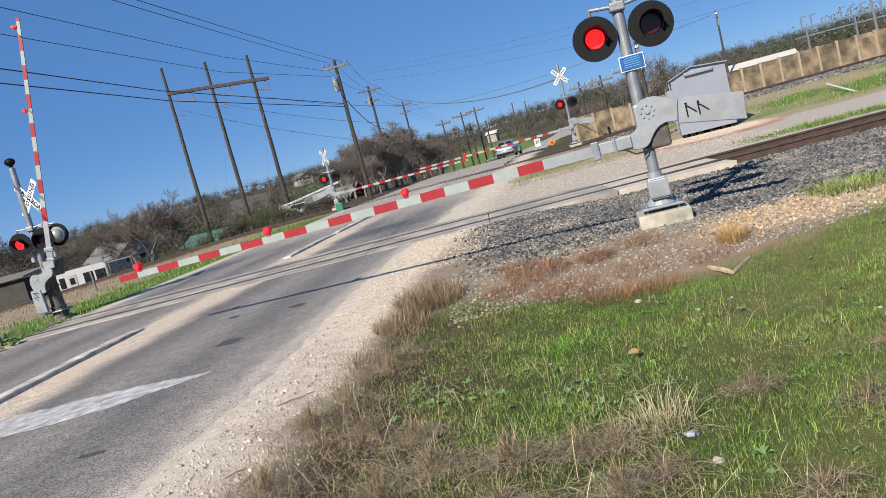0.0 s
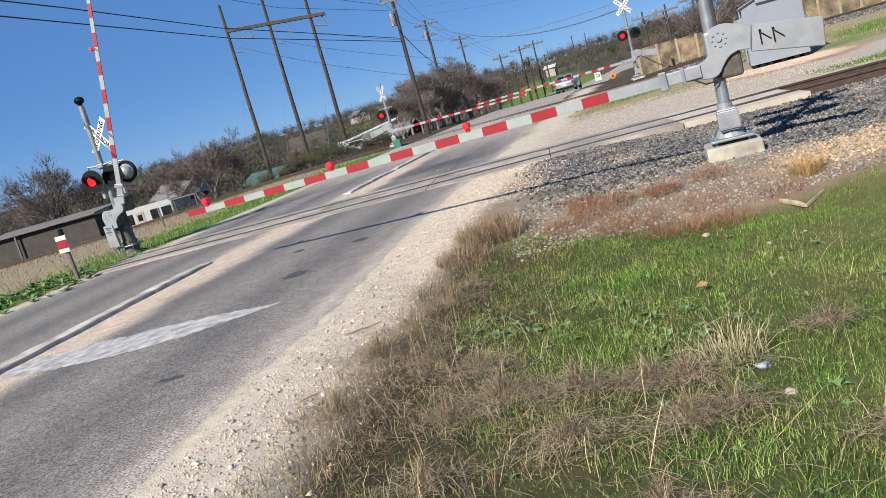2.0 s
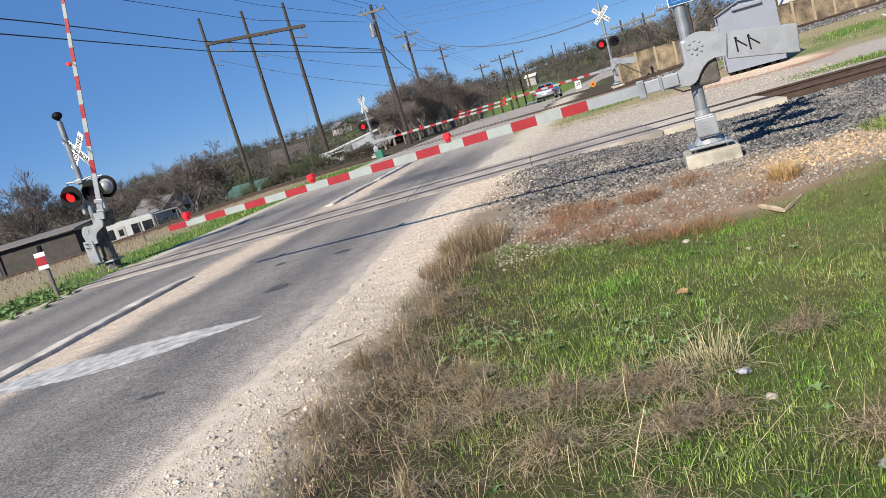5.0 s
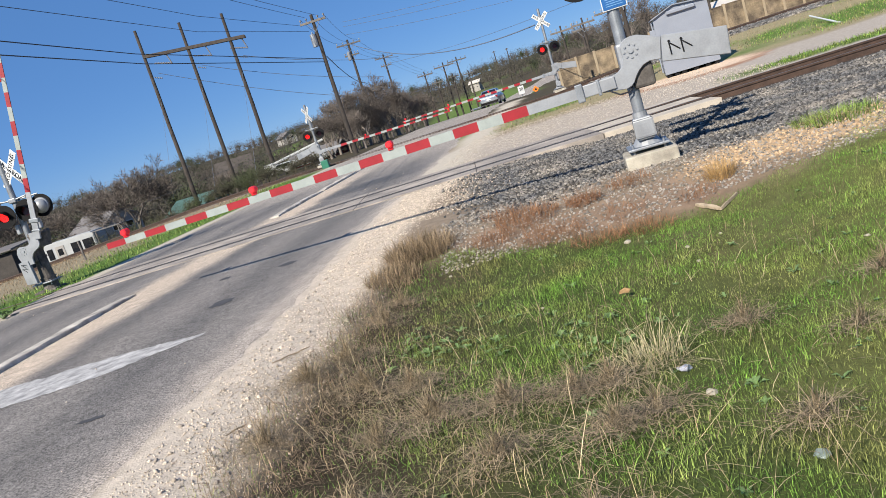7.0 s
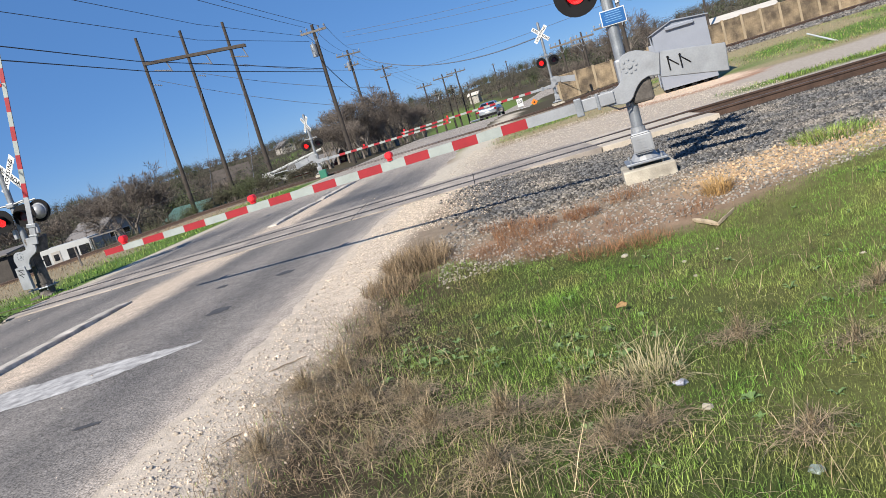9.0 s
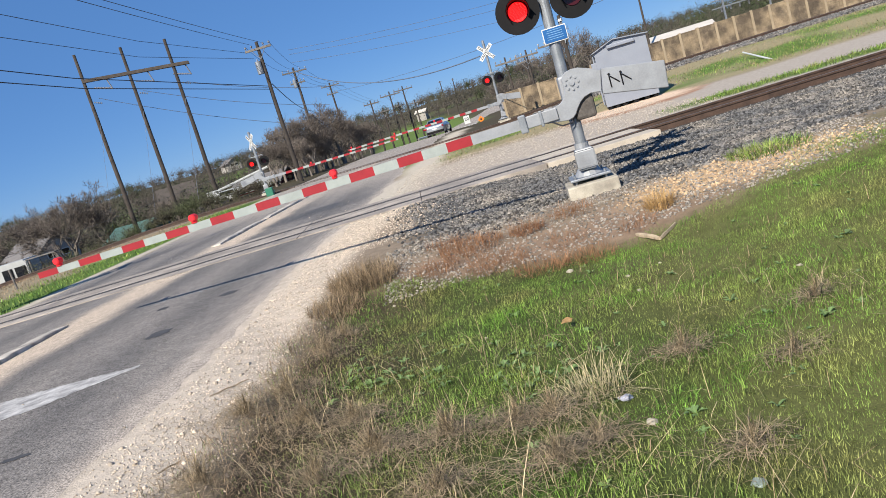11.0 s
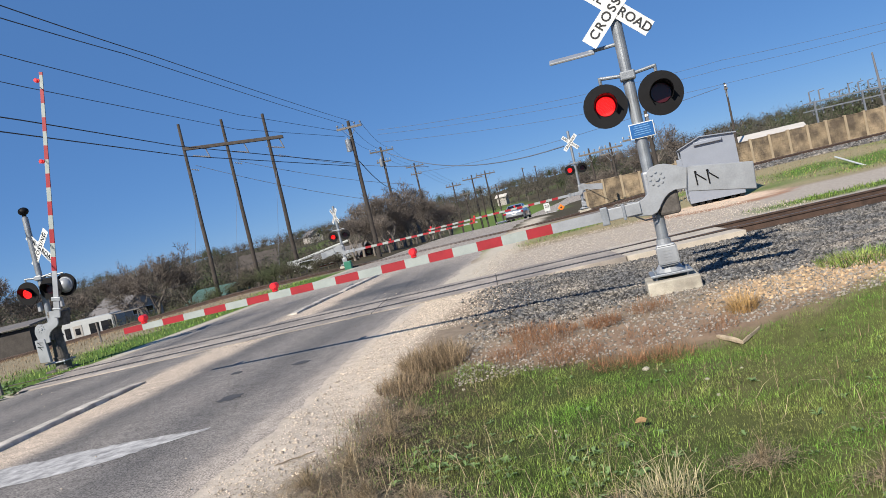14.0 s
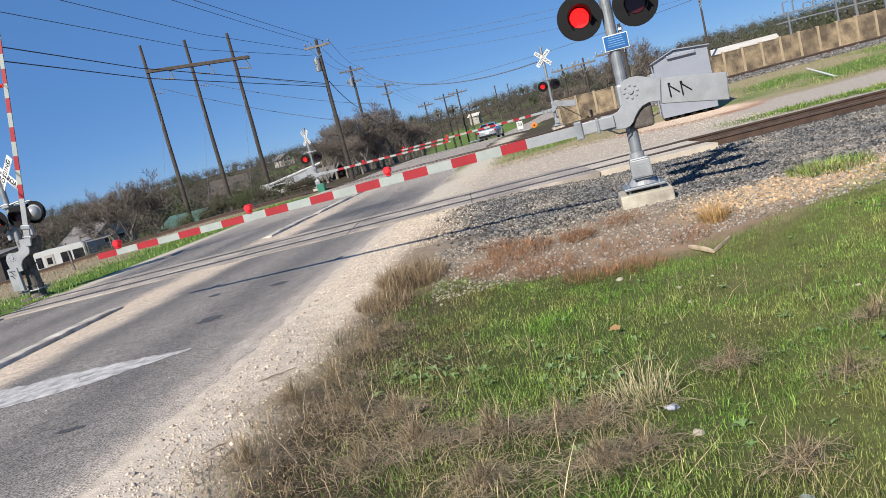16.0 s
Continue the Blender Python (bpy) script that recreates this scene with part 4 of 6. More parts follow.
for z0, z1_ in ((9.24, 8.4), (8.3, 7.6), (8.9, 8.1)):
    cable("overhead_cable", ((-5.6, 60, z0), (20.5, 60.0, z0 - 1.7 + (z1_ - 7.6)), (52, 60, z1_ + 0.9)), 0.013, M["wire_pale"], LBL, 0.5)
cable("overhead_cable", ((-45, 56, -0.1), (-10.5, 57, 2.0)), 0.012, M["wire"], "dark cable strung low behind the track", 0.2)

# guy wires of the tall frame
for x0, x1 in ((-22.2, -23.6), (-18.6, -20.0), (-15.1, -16.2)):
    cable("guy_wire", ((x0, 64.9, 8.6), (x1, 62.0, float(gz(x1, 62.0)))), 0.014, M["wire_pale"], "thin guy wire slanting from a tall pole to the ground", 0.0)

# more poles along the road and beyond
for x, y, h, a in ((-2.1, 95, 5.5, 1.0), (0.3, 95, 5.85, 1.3), (2.0, 99, 6.2, 1.3), (-0.9, 93, 4.2, 0.7), (1.0, 97, 4.4, 0.7), (3.1, 105, 4.4, 0.8), (-3.4, 92, 2.6, 0.4)):
    utility_pole(x, y, h, a, "wooden utility pole standing beside the road in the dip", False, 0.13, False, 25)
for x, y, h, a in ((17.8, 300, 13.4, 0.01), (22.6, 300, 13.0, 0.01)):
    utility_pole(x, y, h, 0.6, "far tall wooden pole on the hill", False, 0.25)
for x, y, h, a in ((20.4, 60, 6.66, 0.12), (13.2, 60, 4.6, 1.0), (11.6, 62, 4.4, 0.9), (10.2, 64, 4.4, 0.9), (12.4, 68, 4.2, 0.8), (9.38, 40, 3.9, 0.1), (8.0, 31.2, 3.9, 0.05)):
    utility_pole(x, y, h, a, "weathered wooden pole behind the crossing", False, 0.11)


# ---- wall along the second track ----
def wall_z(x):
    return float(np.interp(x, (7, 13, 17, 26, 60), (0.25, 0.22, 0.56, 0.74, 1.35)))


yard_wall = empty("boundary_wall", Matrix.Identity(4), "tan cast-stone panel wall with posts along the second track", "wall", kind="structure")
pm, qm = None, None
wx = 7.6
while wx < 58:
    z = wall_z(wx + 0.6)
    if pm is None:
        bm = bmesh.new()
        box(bm, 0.07, 1.14, -0.05, 0.05, -0.5, 1.40, 0.01)
        rnd = random.Random(9)
        for row in range(9):
            xx = 0.1
            while xx < 1.06:
                w = rnd.uniform(0.12, 0.3)
                box(bm, xx, min(1.11, xx + w - 0.015), -0.05 - rnd.uniform(0.008, 0.035), -0.04, 0.06 + row * 0.145, 0.19 + row * 0.145)
                xx += w
        box(bm, 0.05, 1.16, -0.08, 0.08, 1.40, 1.46, 0.01)
        p = part("panel", bm, M["fence"], yard_wall)
        pm = p.data
        q = part("post", box(bmesh.new(), -0.075, 0.075, -0.1, 0.1, -0.5, 1.5, 0.012), M["fence_post"], yard_wall)
        qm = q.data
    else:
        p = shared("panel", pm, yard_wall, Matrix.Identity(4))
        q = shared("post", qm, yard_wall, Matrix.Identity(4))
    p.location = (wx, 51.3, z)
    q.location = (wx, 51.3, z)
    wx += 1.2


# ---- buildings ----
def house(name, x, y, z, w, d, h, rise, yaw, wall_m, roof_m, label, windows=2, open_side=False):
    hs = empty(name, pose(x, y, z, 0, 0, yaw), label, "house")
    part("wall", poly(bmesh.new(), ((-w / 2, -1.5), (w / 2, -1.5), (w / 2, h), (0, h + rise), (-w / 2, h)), -d / 2, d / 2), wall_m, hs)
    bm = bmesh.new()
    o = 0.35
    for sx in (-1, 1):
        k = rise / (w / 2)
        f = [bm.verts.new(p) for p in ((0, -d / 2 - o, h + rise + 0.12), (sx * (w / 2 + o), -d / 2 - o, h - o * k + 0.12), (sx * (w / 2 + o), d / 2 + o, h - o * k + 0.12), (0, d / 2 + o, h + rise + 0.12))]
        g = [bm.verts.new(v.co - Vector((0, 0, 0.14))) for v in f]
        bm.faces.new(f)
        bm.faces.new(g[::-1])
        for i in range(4):
            bm.faces.new((f[i], f[(i + 1) % 4], g[(i + 1) % 4], g[i]))
    bmesh.ops.recalc_face_normals(bm, faces=bm.faces)
    part("roof", bm, roof_m, hs)
    for i in range(windows):
        cx = -w / 2 + w * (i + 1) / (windows + 1)
        win = part("window", box(bmesh.new(), cx - 0.5, cx + 0.5, -d / 2 - 0.06, -d / 2 + 0.02, 0.9, min(h - 0.1, 2.0), 0.02), M["white"], hs)
        part("pane", box(bmesh.new(), cx - 0.42, cx + 0.42, -d / 2 - 0.075, -d / 2 - 0.061, 0.98, min(h - 0.18, 1.92)), M["glass"], win)
        sw = part("window", box(bmesh.new(), w / 2 - 0.02, w / 2 + 0.06, -d / 2 + d * (i + 1) / (windows + 1) - 0.5, -d / 2 + d * (i + 1) / (windows + 1) + 0.5, 0.9, min(h - 0.1, 2.0), 0.02), M["white"], hs)
        part("pane", box(bmesh.new(), w / 2 + 0.061, w / 2 + 0.075, -d / 2 + d * (i + 1) / (windows + 1) - 0.42, -d / 2 + d * (i + 1) / (windows + 1) + 0.42, 0.98, min(h - 0.18, 1.92)), M["glass"], sw)
    return hs


house("house", -39.8, 84, -2.0, 5.0, 6, 1.7, 1.5, 60, M["siding"], M["roof_grey"], "small pale house with grey shingle roof behind bare trees")
house("house", -34.2, 118, -0.6, 6, 5, 1.3, 2.0, 105, M["shed"], M["roof_brown"], "house with a dark brown roof among bare trees", 0)
house("house", -55, 250, 3.9, 4.6, 5.5, 1.7, 1.4, 35, M["siding"], M["roof_grey"], "pale hillside house with a broad gable")
house("house", -11.5, 66, -0.6, 4.2, 4, 0.9, 0.7, 80, mat("red_barn_boards", (0.2, 0.05, 0.04), 0.9), M["roof_grey"], "low red shed with grey roof behind the crossing")
house("shed", -25.6, 74, -2.3, 4.2, 4, 1.3, 1.0, 70, M["roof_green"], M["roof_green"], "green metal-roofed shed behind the track", 0)
house("shed", 5.8, 200, 2.6, 2.2, 2.4, 0.9, 0.5, 70, M["siding"], M["roof_white"], "small white building on the green slope", 1)
house("warehouse", 23.6, 62, -0.6, 3.4, 4.2, 2.6, 0.45, 75, M["siding"], M["roof_white"], "low building with a pale metal roof behind the wall", 0)


def long_shed():
    s = empty("long_shed", pose(-37.5, 55.5, -2.0, 0, 0, 3), "long dark low shed behind the second track", "shed")
    part("wall", box(bmesh.new(), -5, 4.4, -0.6, 3, -0.5, 2.55), M["shed"], s)
    bm = bmesh.new()
    vs = [bm.verts.new(p) for p in ((-5.3, -1.0, 2.6), (4.7, -1.0, 2.72), (4.7, 3.4, 3.0), (-5.3, 3.4, 2.9))]
    ws = [bm.verts.new(v.co + Vector((0, 0, 0.1))) for v in vs]
    bm.faces.new(vs[::-1])
    bm.faces.new(ws)
    for i in range(4):
        bm.faces.new((vs[i], vs[(i + 1) % 4], ws[(i + 1) % 4], ws[i]))
    part("roof", bm, M["roof_grey"], s)
    for px in (-4.8, -2.0):
        part("post", tube(bmesh.new(), (px, -0.9, -0.5), (px, -0.9, 2.6), 0.08, n=8), M["pole_grey"], s)


long_shed()


def trailer():
    t = empty("travel_trailer", pose(-27.8, 54.5, -2.05, 0, 0, 4), "white travel trailer with dark windows parked behind the track", "trailer")
    bm = poly(bmesh.new(), ((-2.2, 0.35), (1.75, 0.35), (1.75, 2.2), (1.6, 2.38), (-1.8, 2.38), (-2.2, 1.6)), -1.1, 1.1)
    bmesh.ops.bevel(bm, geom=list(bm.edges), offset=0.06, segments=2, affect="EDGES")
    part("body", bm, M["rv"], t)
    for a, b in ((-1.75, -1.35), (0.0, 0.7), (0.85, 1.6)):
        w = part("window", box(bmesh.new(), a, b, -1.14, -1.1, 1.25, 2.0, 0.02), M["black"], t)
        part("pane", box(bmesh.new(), a + 0.05, b - 0.05, -1.155, -1.141, 1.3, 1.95), M["glass"], w)
    d = part("door", box(bmesh.new(), -1.15, -0.5, -1.14, -1.1, 0.5, 2.05, 0.02), M["siding"], t)
    part("window", box(bmesh.new(), -1.0, -0.65, -1.155, -1.141, 1.4, 1.85), M["glass"], d)
    bm = bmesh.new()
    box(bm, 1.9, 3.9, -1.6, -0.4, 2.25, 2.33, 0.02)
    part("awning", bm, M["pole_grey"], t, "grey slatted awning")
    for px in (2.1, 3.7):
        part("awning_post", tube(bmesh.new(), (px, -1.5, -0.4), (px, -1.5, 2.25), 0.05, n=8), M["pole_grey"], t)
    for px in (-0.6, 0.3):
        part("wheel", tube(bmesh.new(), (px, -1.12, 0.33), (px, -0.9, 0.33), 0.33, n=20), M["tyre"], t)
    part("stripe", box(bmesh.new(), -2.1, 1.65, -1.125, -1.1, 0.75, 0.85), mat("trailer_stripe", (0.2, 0.22, 0.24), 0.5, bump=0), t)


trailer()


def bucket_truck():
    t = empty("bucket_truck", pose(-11.8, 58.0, -0.2, 0, 0, 10), "white utility truck with a raised boom behind the crossing", "truck")
    part("cab", box(bmesh.new(), -1.9, -0.3, -0.9, 0.9, 0.3, 1.0, 0.12), M["rv"], t)
    part("body", box(bmesh.new(), -0.25, 2.3, -0.95, 0.95, 0.4, 0.95, 0.05), M["rv"], t)
    part("windscreen", box(bmesh.new(), -1.4, -0.4, -0.92, 0.92, 0.72, 0.95, 0.04), M["glass"], t)
    part("boom", tube(bmesh.new(), (-1.6, 0, 1.1), (2.4, 0, 1.75), 0.09, n=8), M["rv"], t)
    part("bucket", box(bmesh.new(), -2.3, -1.6, -0.4, 0.4, 0.6, 1.2, 0.06), M["rv"], t)
    for px in (-1.2, 1.5):
        part("wheel", tube(bmesh.new(), (px, -1.0, 0.2), (px, 1.0, 0.2), 0.35, n=18), M["tyre"], t)


bucket_truck()
tagged(obj("utility_box", box(bmesh.new(), -7.25, -6.85, 43.4, 43.8, -0.1, 0.45, 0.03), M["green_box"]), "small green steel utility box beside the road", "utility box")


# ---- substation behind the wall ----
def substation():
    s = empty("substation", pose(42, 72, float(gz(42, 72))), "grey steel substation racks with insulators behind the wall", "substation")
    for i in range(6):
        px = -10.5 + i * 4.2
        part("column", box(bmesh.new(), px - 0.07, px + 0.07, -0.07, 0.07, 0, 3.6), M["galv"], s)
    for zz in (2.9, 3.6):
        bm = bmesh.new()
        box(bm, -11, 11, -0.05, 0.05, zz, zz + 0.08)
        box(bm, -11, 11, 1.4, 1.5, zz, zz + 0.08)
        part("beam", bm, M["galv"], s)
    rnd = random.Random(2)
    for i in range(26):
        px = -10.8 + i * 0.86
        bm = bmesh.new()
        h = rnd.uniform(0.35, 0.9)
        tube(bm, (px, 0, 3.7), (px, 0, 3.7 + h), 0.06, n=6)
        tube(bm, (px, 0, 3.7 + h), (px + 0.5, 0, 3.75 + h), 0.04, n=5)
        part("bus_rod", bm, M["insul"], s)
        part("insulator", tube(bmesh.new(), (px + 0.2, 0.3, 2.5), (px + 0.2, 0.3, 2.9), 0.07, n=6), M["insul"], s)


substation()
tagged(obj("steel_mast", tube(bmesh.new(), (37.5, 72, 0), (37.2, 72, 7.3), 0.16, 0.08, 10), M["insul"]), "tall pale steel mast of the substation", "mast")


# ---- silver car ----
def wheel(parent, x, y, r, side):
    w = part("wheel", tube(bmesh.new(), (x - 0.1, y, r), (x + 0.1, y, r), r, n=24), M["tyre"], parent)
    part("rim", tube(bmesh.new(), (x + side * 0.09, y, r), (x + side * 0.108, y, r), r * 0.64, n=16), M["silver"], w)


def sedan(x, y, yaw, paint, label):
    z = float(gz(road_x(y), y)) + 0.012
    c = empty("car", pose(x, y, z, 0, 0, yaw), label, "car")
    # stations along the length: y, half width at the sill, at the belt, height of belt
    st = ((-2.40, 0.66, 0.70, 0.38, 0.86), (-2.30, 0.80, 0.84, 0.26, 0.98), (-1.9, 0.88, 0.89, 0.22, 1.0), (-1.0, 0.90, 0.91, 0.2, 0.97), (0.6, 0.90, 0.90, 0.2, 0.93), (1.6, 0.87, 0.86, 0.22, 0.84), (2.15, 0.80, 0.78, 0.26, 0.72), (2.38, 0.62, 0.6, 0.34, 0.6))
    bm = bmesh.new()
    rows = []
    for yy, ws, wb, zs, zb in st:
        rows.append([bm.verts.new(p) for p in ((-ws * 0.92, yy, zs), (-ws, yy, zs + 0.14), (-wb - 0.02, yy, (zs + zb) / 2 + 0.08), (-wb, yy, zb - 0.05), (-wb + 0.09, yy, zb), (wb - 0.09, yy, zb), (wb, yy, zb - 0.05), (wb + 0.02, yy, (zs + zb) / 2 + 0.08), (ws, yy, zs + 0.14), (ws * 0.92, yy, zs))])
    for a, b in zip(rows, rows[1:]):
        for i in range(10):
            bm.faces.new((a[i], a[(i + 1) % 10], b[(i + 1) % 10], b[i]))
    bm.faces.new(rows[0])
    bm.faces.new(rows[-1][::-1])
    bmesh.ops.recalc_face_normals(bm, faces=bm.faces)
    part("body", bm, paint, c, smooth=True)
    gh = ((-1.85, 0.68, 0.99, 0.99), (-1.1, 0.60, 0.96, 1.40), (-0.3, 0.60, 0.95, 1.455), (0.35, 0.58, 0.94, 1.42), (1.25, 0.70, 0.87, 0.89))
    bm = bmesh.new()
    rows = []
    for yy, wt, zb, zt in gh:
        rows.append([bm.verts.new(p) for p in ((-0.8, yy, zb), (-wt, yy, zt), (wt, yy, zt), (0.8, yy, zb))])
    for k, (a, b) in enumerate(zip(rows, rows[1:])):
        for i in range(3):
            bm.faces.new((a[i], a[i + 1], b[i + 1], b[i]))
    bmesh.ops.recalc_face_normals(bm, faces=bm.faces)
    part("cabin_glass", bm, M["glass"], c, "dark tinted windows")
    bm = bmesh.new()
    rows = [[bm.verts.new(p) for p in ((-w, yy, zt + 0.006), (-w * 0.6, yy, zt + 0.03), (w * 0.6, yy, zt + 0.03), (w, yy, zt + 0.006))] for yy, w, zt in ((-1.16, 0.61, 1.37), (-0.3, 0.61, 1.455), (0.42, 0.59, 1.40))]
    for a, b in zip(rows, rows[1:]):
        for i in range(3):
            bm.faces.new((a[i], a[i + 1], b[i + 1], b[i]))
    part("roof_panel", bm, paint, c)
    for sx in (-1, 1):
        bm = bmesh.new()
        tube(bm, (sx * 0.8, -1.85, 0.99), (sx * 0.61, -1.12, 1.40), 0.045, n=6)
        part("pillar", bm, paint, c)
        bm = bmesh.new()
        box(bm, sx * 0.82 - 0.17, sx * 0.82 + 0.02 * sx + 0.0 + (0.0 if sx > 0 else 0.17), -2.40, -2.28, 0.72, 0.88, 0.02)
        part("tail_light", bm, M["tail"], c, "red tail light")
        part("side_mirror", box(bmesh.new(), sx * 0.99 - 0.1, sx * 0.99 + 0.1, 0.78, 0.92, 0.92, 1.06, 0.03), M["black"], c)
        wheel(c, sx * 0.80, -1.42, 0.33, sx)
        wheel(c, sx * 0.80, 1.42, 0.33, sx)
    part("rear_bumper", box(bmesh.new(), -0.78, 0.78, -2.44, -2.3, 0.3, 0.5, 0.04), M["black"], c, "dark lower bumper")
    part("number_plate", box(bmesh.new(), -0.2, 0.2, -2.425, -2.40, 0.6, 0.72), M["plate"], c, "blank pale plate")
    return c


sedan(3.9, 72.0, -11, M["car_paint"], "silver four-door sedan driving away along the road")


# ---- signs and small posts ----
def speed_sign():
    s = empty("road_sign", pose(7.15, 80, -1.05, 0, 0, 5), "white speed panel on a steel post beside the road", "road sign")
    part("post", box(bmesh.new(), -0.04, 0.04, 0, 0.08, -0.3, 1.9), M["galv"], s)
    part("panel", box(bmesh.new(), -0.3, 0.3, -0.05, -0.02, 0.95, 1.75, 0.01), M["white"], s)
    text_part("lettering", "20", 0.42, M["ink"], s, pose(0, -0.055, 1.42, 90))
    part("barricade", box(bmesh.new(), -0.5, 0.9, -0.06, 0.0, 0.2, 0.75, 0.02), M["white"], s, "white barricade board")
    o = empty("orange_sign", pose(8.55, 80, -0.9), "orange diamond roadworks sign beside the road", "road sign")
    f = part("sign_face", box(bmesh.new(), -0.25, 0.25, -0.03, 0.0, -0.25, 0.25, 0.015), M["orange"], o)
    f.matrix_basis = pose(0, 0, 0.85, 0, 45, 0)
    part("emblem", tube(bmesh.new(), (0, -0.045, 0.85), (0, -0.035, 0.85), 0.1, n=16), M["ink"], o)
    part("stand", tube(bmesh.new(), (0, 0.02, -0.2), (0, 0.02, 0.6), 0.04, n=6), M["black"], o)


speed_sign()
gr = empty("guard_rail", Matrix.Identity(4), "white guard rail along the bend of the road", "guard rail")
for i in range(9):
    gyy = 92 + i * 3.4
    gxx = float(road_x(gyy) - road_half(gyy) - 0.7)
    g0 = float(gz(gxx, gyy))
    part("post", box(bmesh.new(), gxx - 0.07, gxx + 0.07, gyy - 0.07, gyy + 0.07, g0 - 0.3, g0 + 0.7), M["pole_grey"], gr)
    gy2 = gyy + 3.4
    gx2 = float(road_x(gy2) - road_half(gy2) - 0.7)
    g2 = float(gz(gx2, gy2))
    part("beam", tube(bmesh.new(), (gxx, gyy, g0 + 0.6), (gx2, gy2, g2 + 0.6), 0.12, n=6), M["white"], gr)


def marker_post():
    m = empty("marker_post", pose(-10.0, 16.4, float(gz(-10, 16.4))), "short wooden post with red and white marker plate", "marker post")
    part("post", tube(bmesh.new(), (0, 0, -0.3), (-0.03, 0, 1.05), 0.05, 0.045, 8), M["pole_grey"], m)
    p = part("plate", box(bmesh.new(), -0.17, 0.1, -0.09, -0.06, 0.66, 1.05, 0.01), M["white"], m)
    part("band", box(bmesh.new(), -0.16, 0.09, -0.1, -0.091, 0.76, 0.95), M["red"], p, "faded red band")
    part("cap", tube(bmesh.new(), (-0.03, 0, 1.05), (-0.03, 0, 1.2), 0.06, 0.05, 8), M["black"], m)


marker_post()
tagged(obj("short_post", tube(bmesh.new(), (-13.4, 27.5, float(gz(-13.4, 27.5)) - 0.2), (-13.45, 27.5, float(gz(-13.4, 27.5)) + 0.75), 0.04, 0.035, 8), M["pole_grey"]), "short thin wooden post in the verge", "post")

# ---- trees ----
def branch_mesh(seed, height, spread, depth=5, kids=3):
    """A bare winter tree: trunk and limbs in one list, fine twigs in another."""
    rnd = random.Random(seed)
    tv, tf, wv, wf = [], [], [], []

    def limb(a, b, r0, r1, n):
        d = (b - a).normalized()
        s = d.orthogonal().normalized()
        t = d.cross(s)
        i0 = len(tv)
        for p, r in ((a, r0), (b, r1)):
            for k in range(n):
                an = 2 * math.pi * k / n
                tv.append(p + (s * math.cos(an) + t * math.sin(an)) * r)
        for k in range(n):
            q = (k + 1) % n
            tf.append((i0 + k, i0 + q, i0 + n + q, i0 + n + k))

    def twig(a, b, w):
        d = (b - a)
        s = d.cross(Vector((rnd.uniform(-1, 1), rnd.uniform(-1, 1), rnd.uniform(-1, 1))))
        s = s.normalized() * w if s.length > 1e-6 else Vector((w, 0, 0))
        i0 = len(wv)
        wv.extend((a - s, a + s, b))
        wf.append((i0, i0 + 1, i0 + 2))

    def grow(a, d, ln, r, lev):
        segs = 2 if lev < 3 else 1
        p = a
        for _ in range(segs):
            d = (d + Vector((rnd.uniform(-1, 1), rnd.uniform(-1, 1), rnd.uniform(-0.4, 0.7))) * 0.16).normalized()
            q = p + d * ln / segs
            if lev < 5:
                limb(p, q, r, r * 0.75, 6 if lev < 2 else (4 if lev < 4 else 3))
            else:
                twig(p, q, max(r, 0.018))
            r *= 0.75
            p = q
        if lev >= depth:
            for _ in range(3):
                e = (d + Vector((rnd.uniform(-1, 1), rnd.uniform(-1, 1), rnd.uniform(-0.6, 0.9))) * 0.8).normalized()
                twig(p, p + e * ln * rnd.uniform(0.5, 1.1), 0.016)
            return
        for k in range(kids if lev else kids + 1):
            e = (d + Vector((rnd.uniform(-1, 1), rnd.uniform(-1, 1), rnd.uniform(-0.35, 0.55))).normalized() * spread).normalized()
            grow(p.lerp(a, rnd.uniform(0, 0.35)), e, ln * rnd.uniform(0.62, 0.85), r * rnd.uniform(0.55, 0.75), lev + 1)

    grow(Vector((0, 0, -0.3)), Vector((0, 0, 1)), height * 0.28, height * 0.028, 0)
    return tv, tf, wv, wf


def tree(seed, height, spread, kids=3):
    tv, tf, wv, wf = branch_mesh(seed, height, spread, 6, kids)
    t = empty("bare_tree", Matrix.Identity(4), "bare leafless winter tree with grey-brown branches", "tree", "bare trees")
    from_arrays("trunk", [tuple(v) for v in tv], tf, M["bark"], t)
    from_arrays("crown", [tuple(v) for v in wv], wf, M["twig"], t)
    return t


TREES = [tree(11, 6.6, 0.6), tree(23, 5.8, 0.72), tree(37, 7.2, 0.55), tree(51, 5.2, 0.8)]
rt = random.Random(8)
spots = [(-25.5, 60, 0, 1.15), (-27.6, 62, 1, 1.2), (-30, 64, 2, 0.95), (-38.5, 60, 2, 1.35), (-40.5, 62, 0, 1.25), (-36.5, 61, 1, 1.3), (-34, 66, 3, 1.2), (-43.5, 63, 1, 1.3), (-23.6, 62, 3, 1.1), (-21.5, 72, 1, 0.8), (-26.6, 61, 3, 1.3)]
for k in range(30):
    spots.append((rt.uniform(-9.5, -1.5), rt.uniform(57, 78), rt.randrange(4), rt.uniform(0.62, 0.98)))
for k in range(10):
    spots.append((rt.uniform(9, 16), rt.uniform(56, 78), rt.randrange(4), rt.uniform(0.5, 0.75)))
first = set()
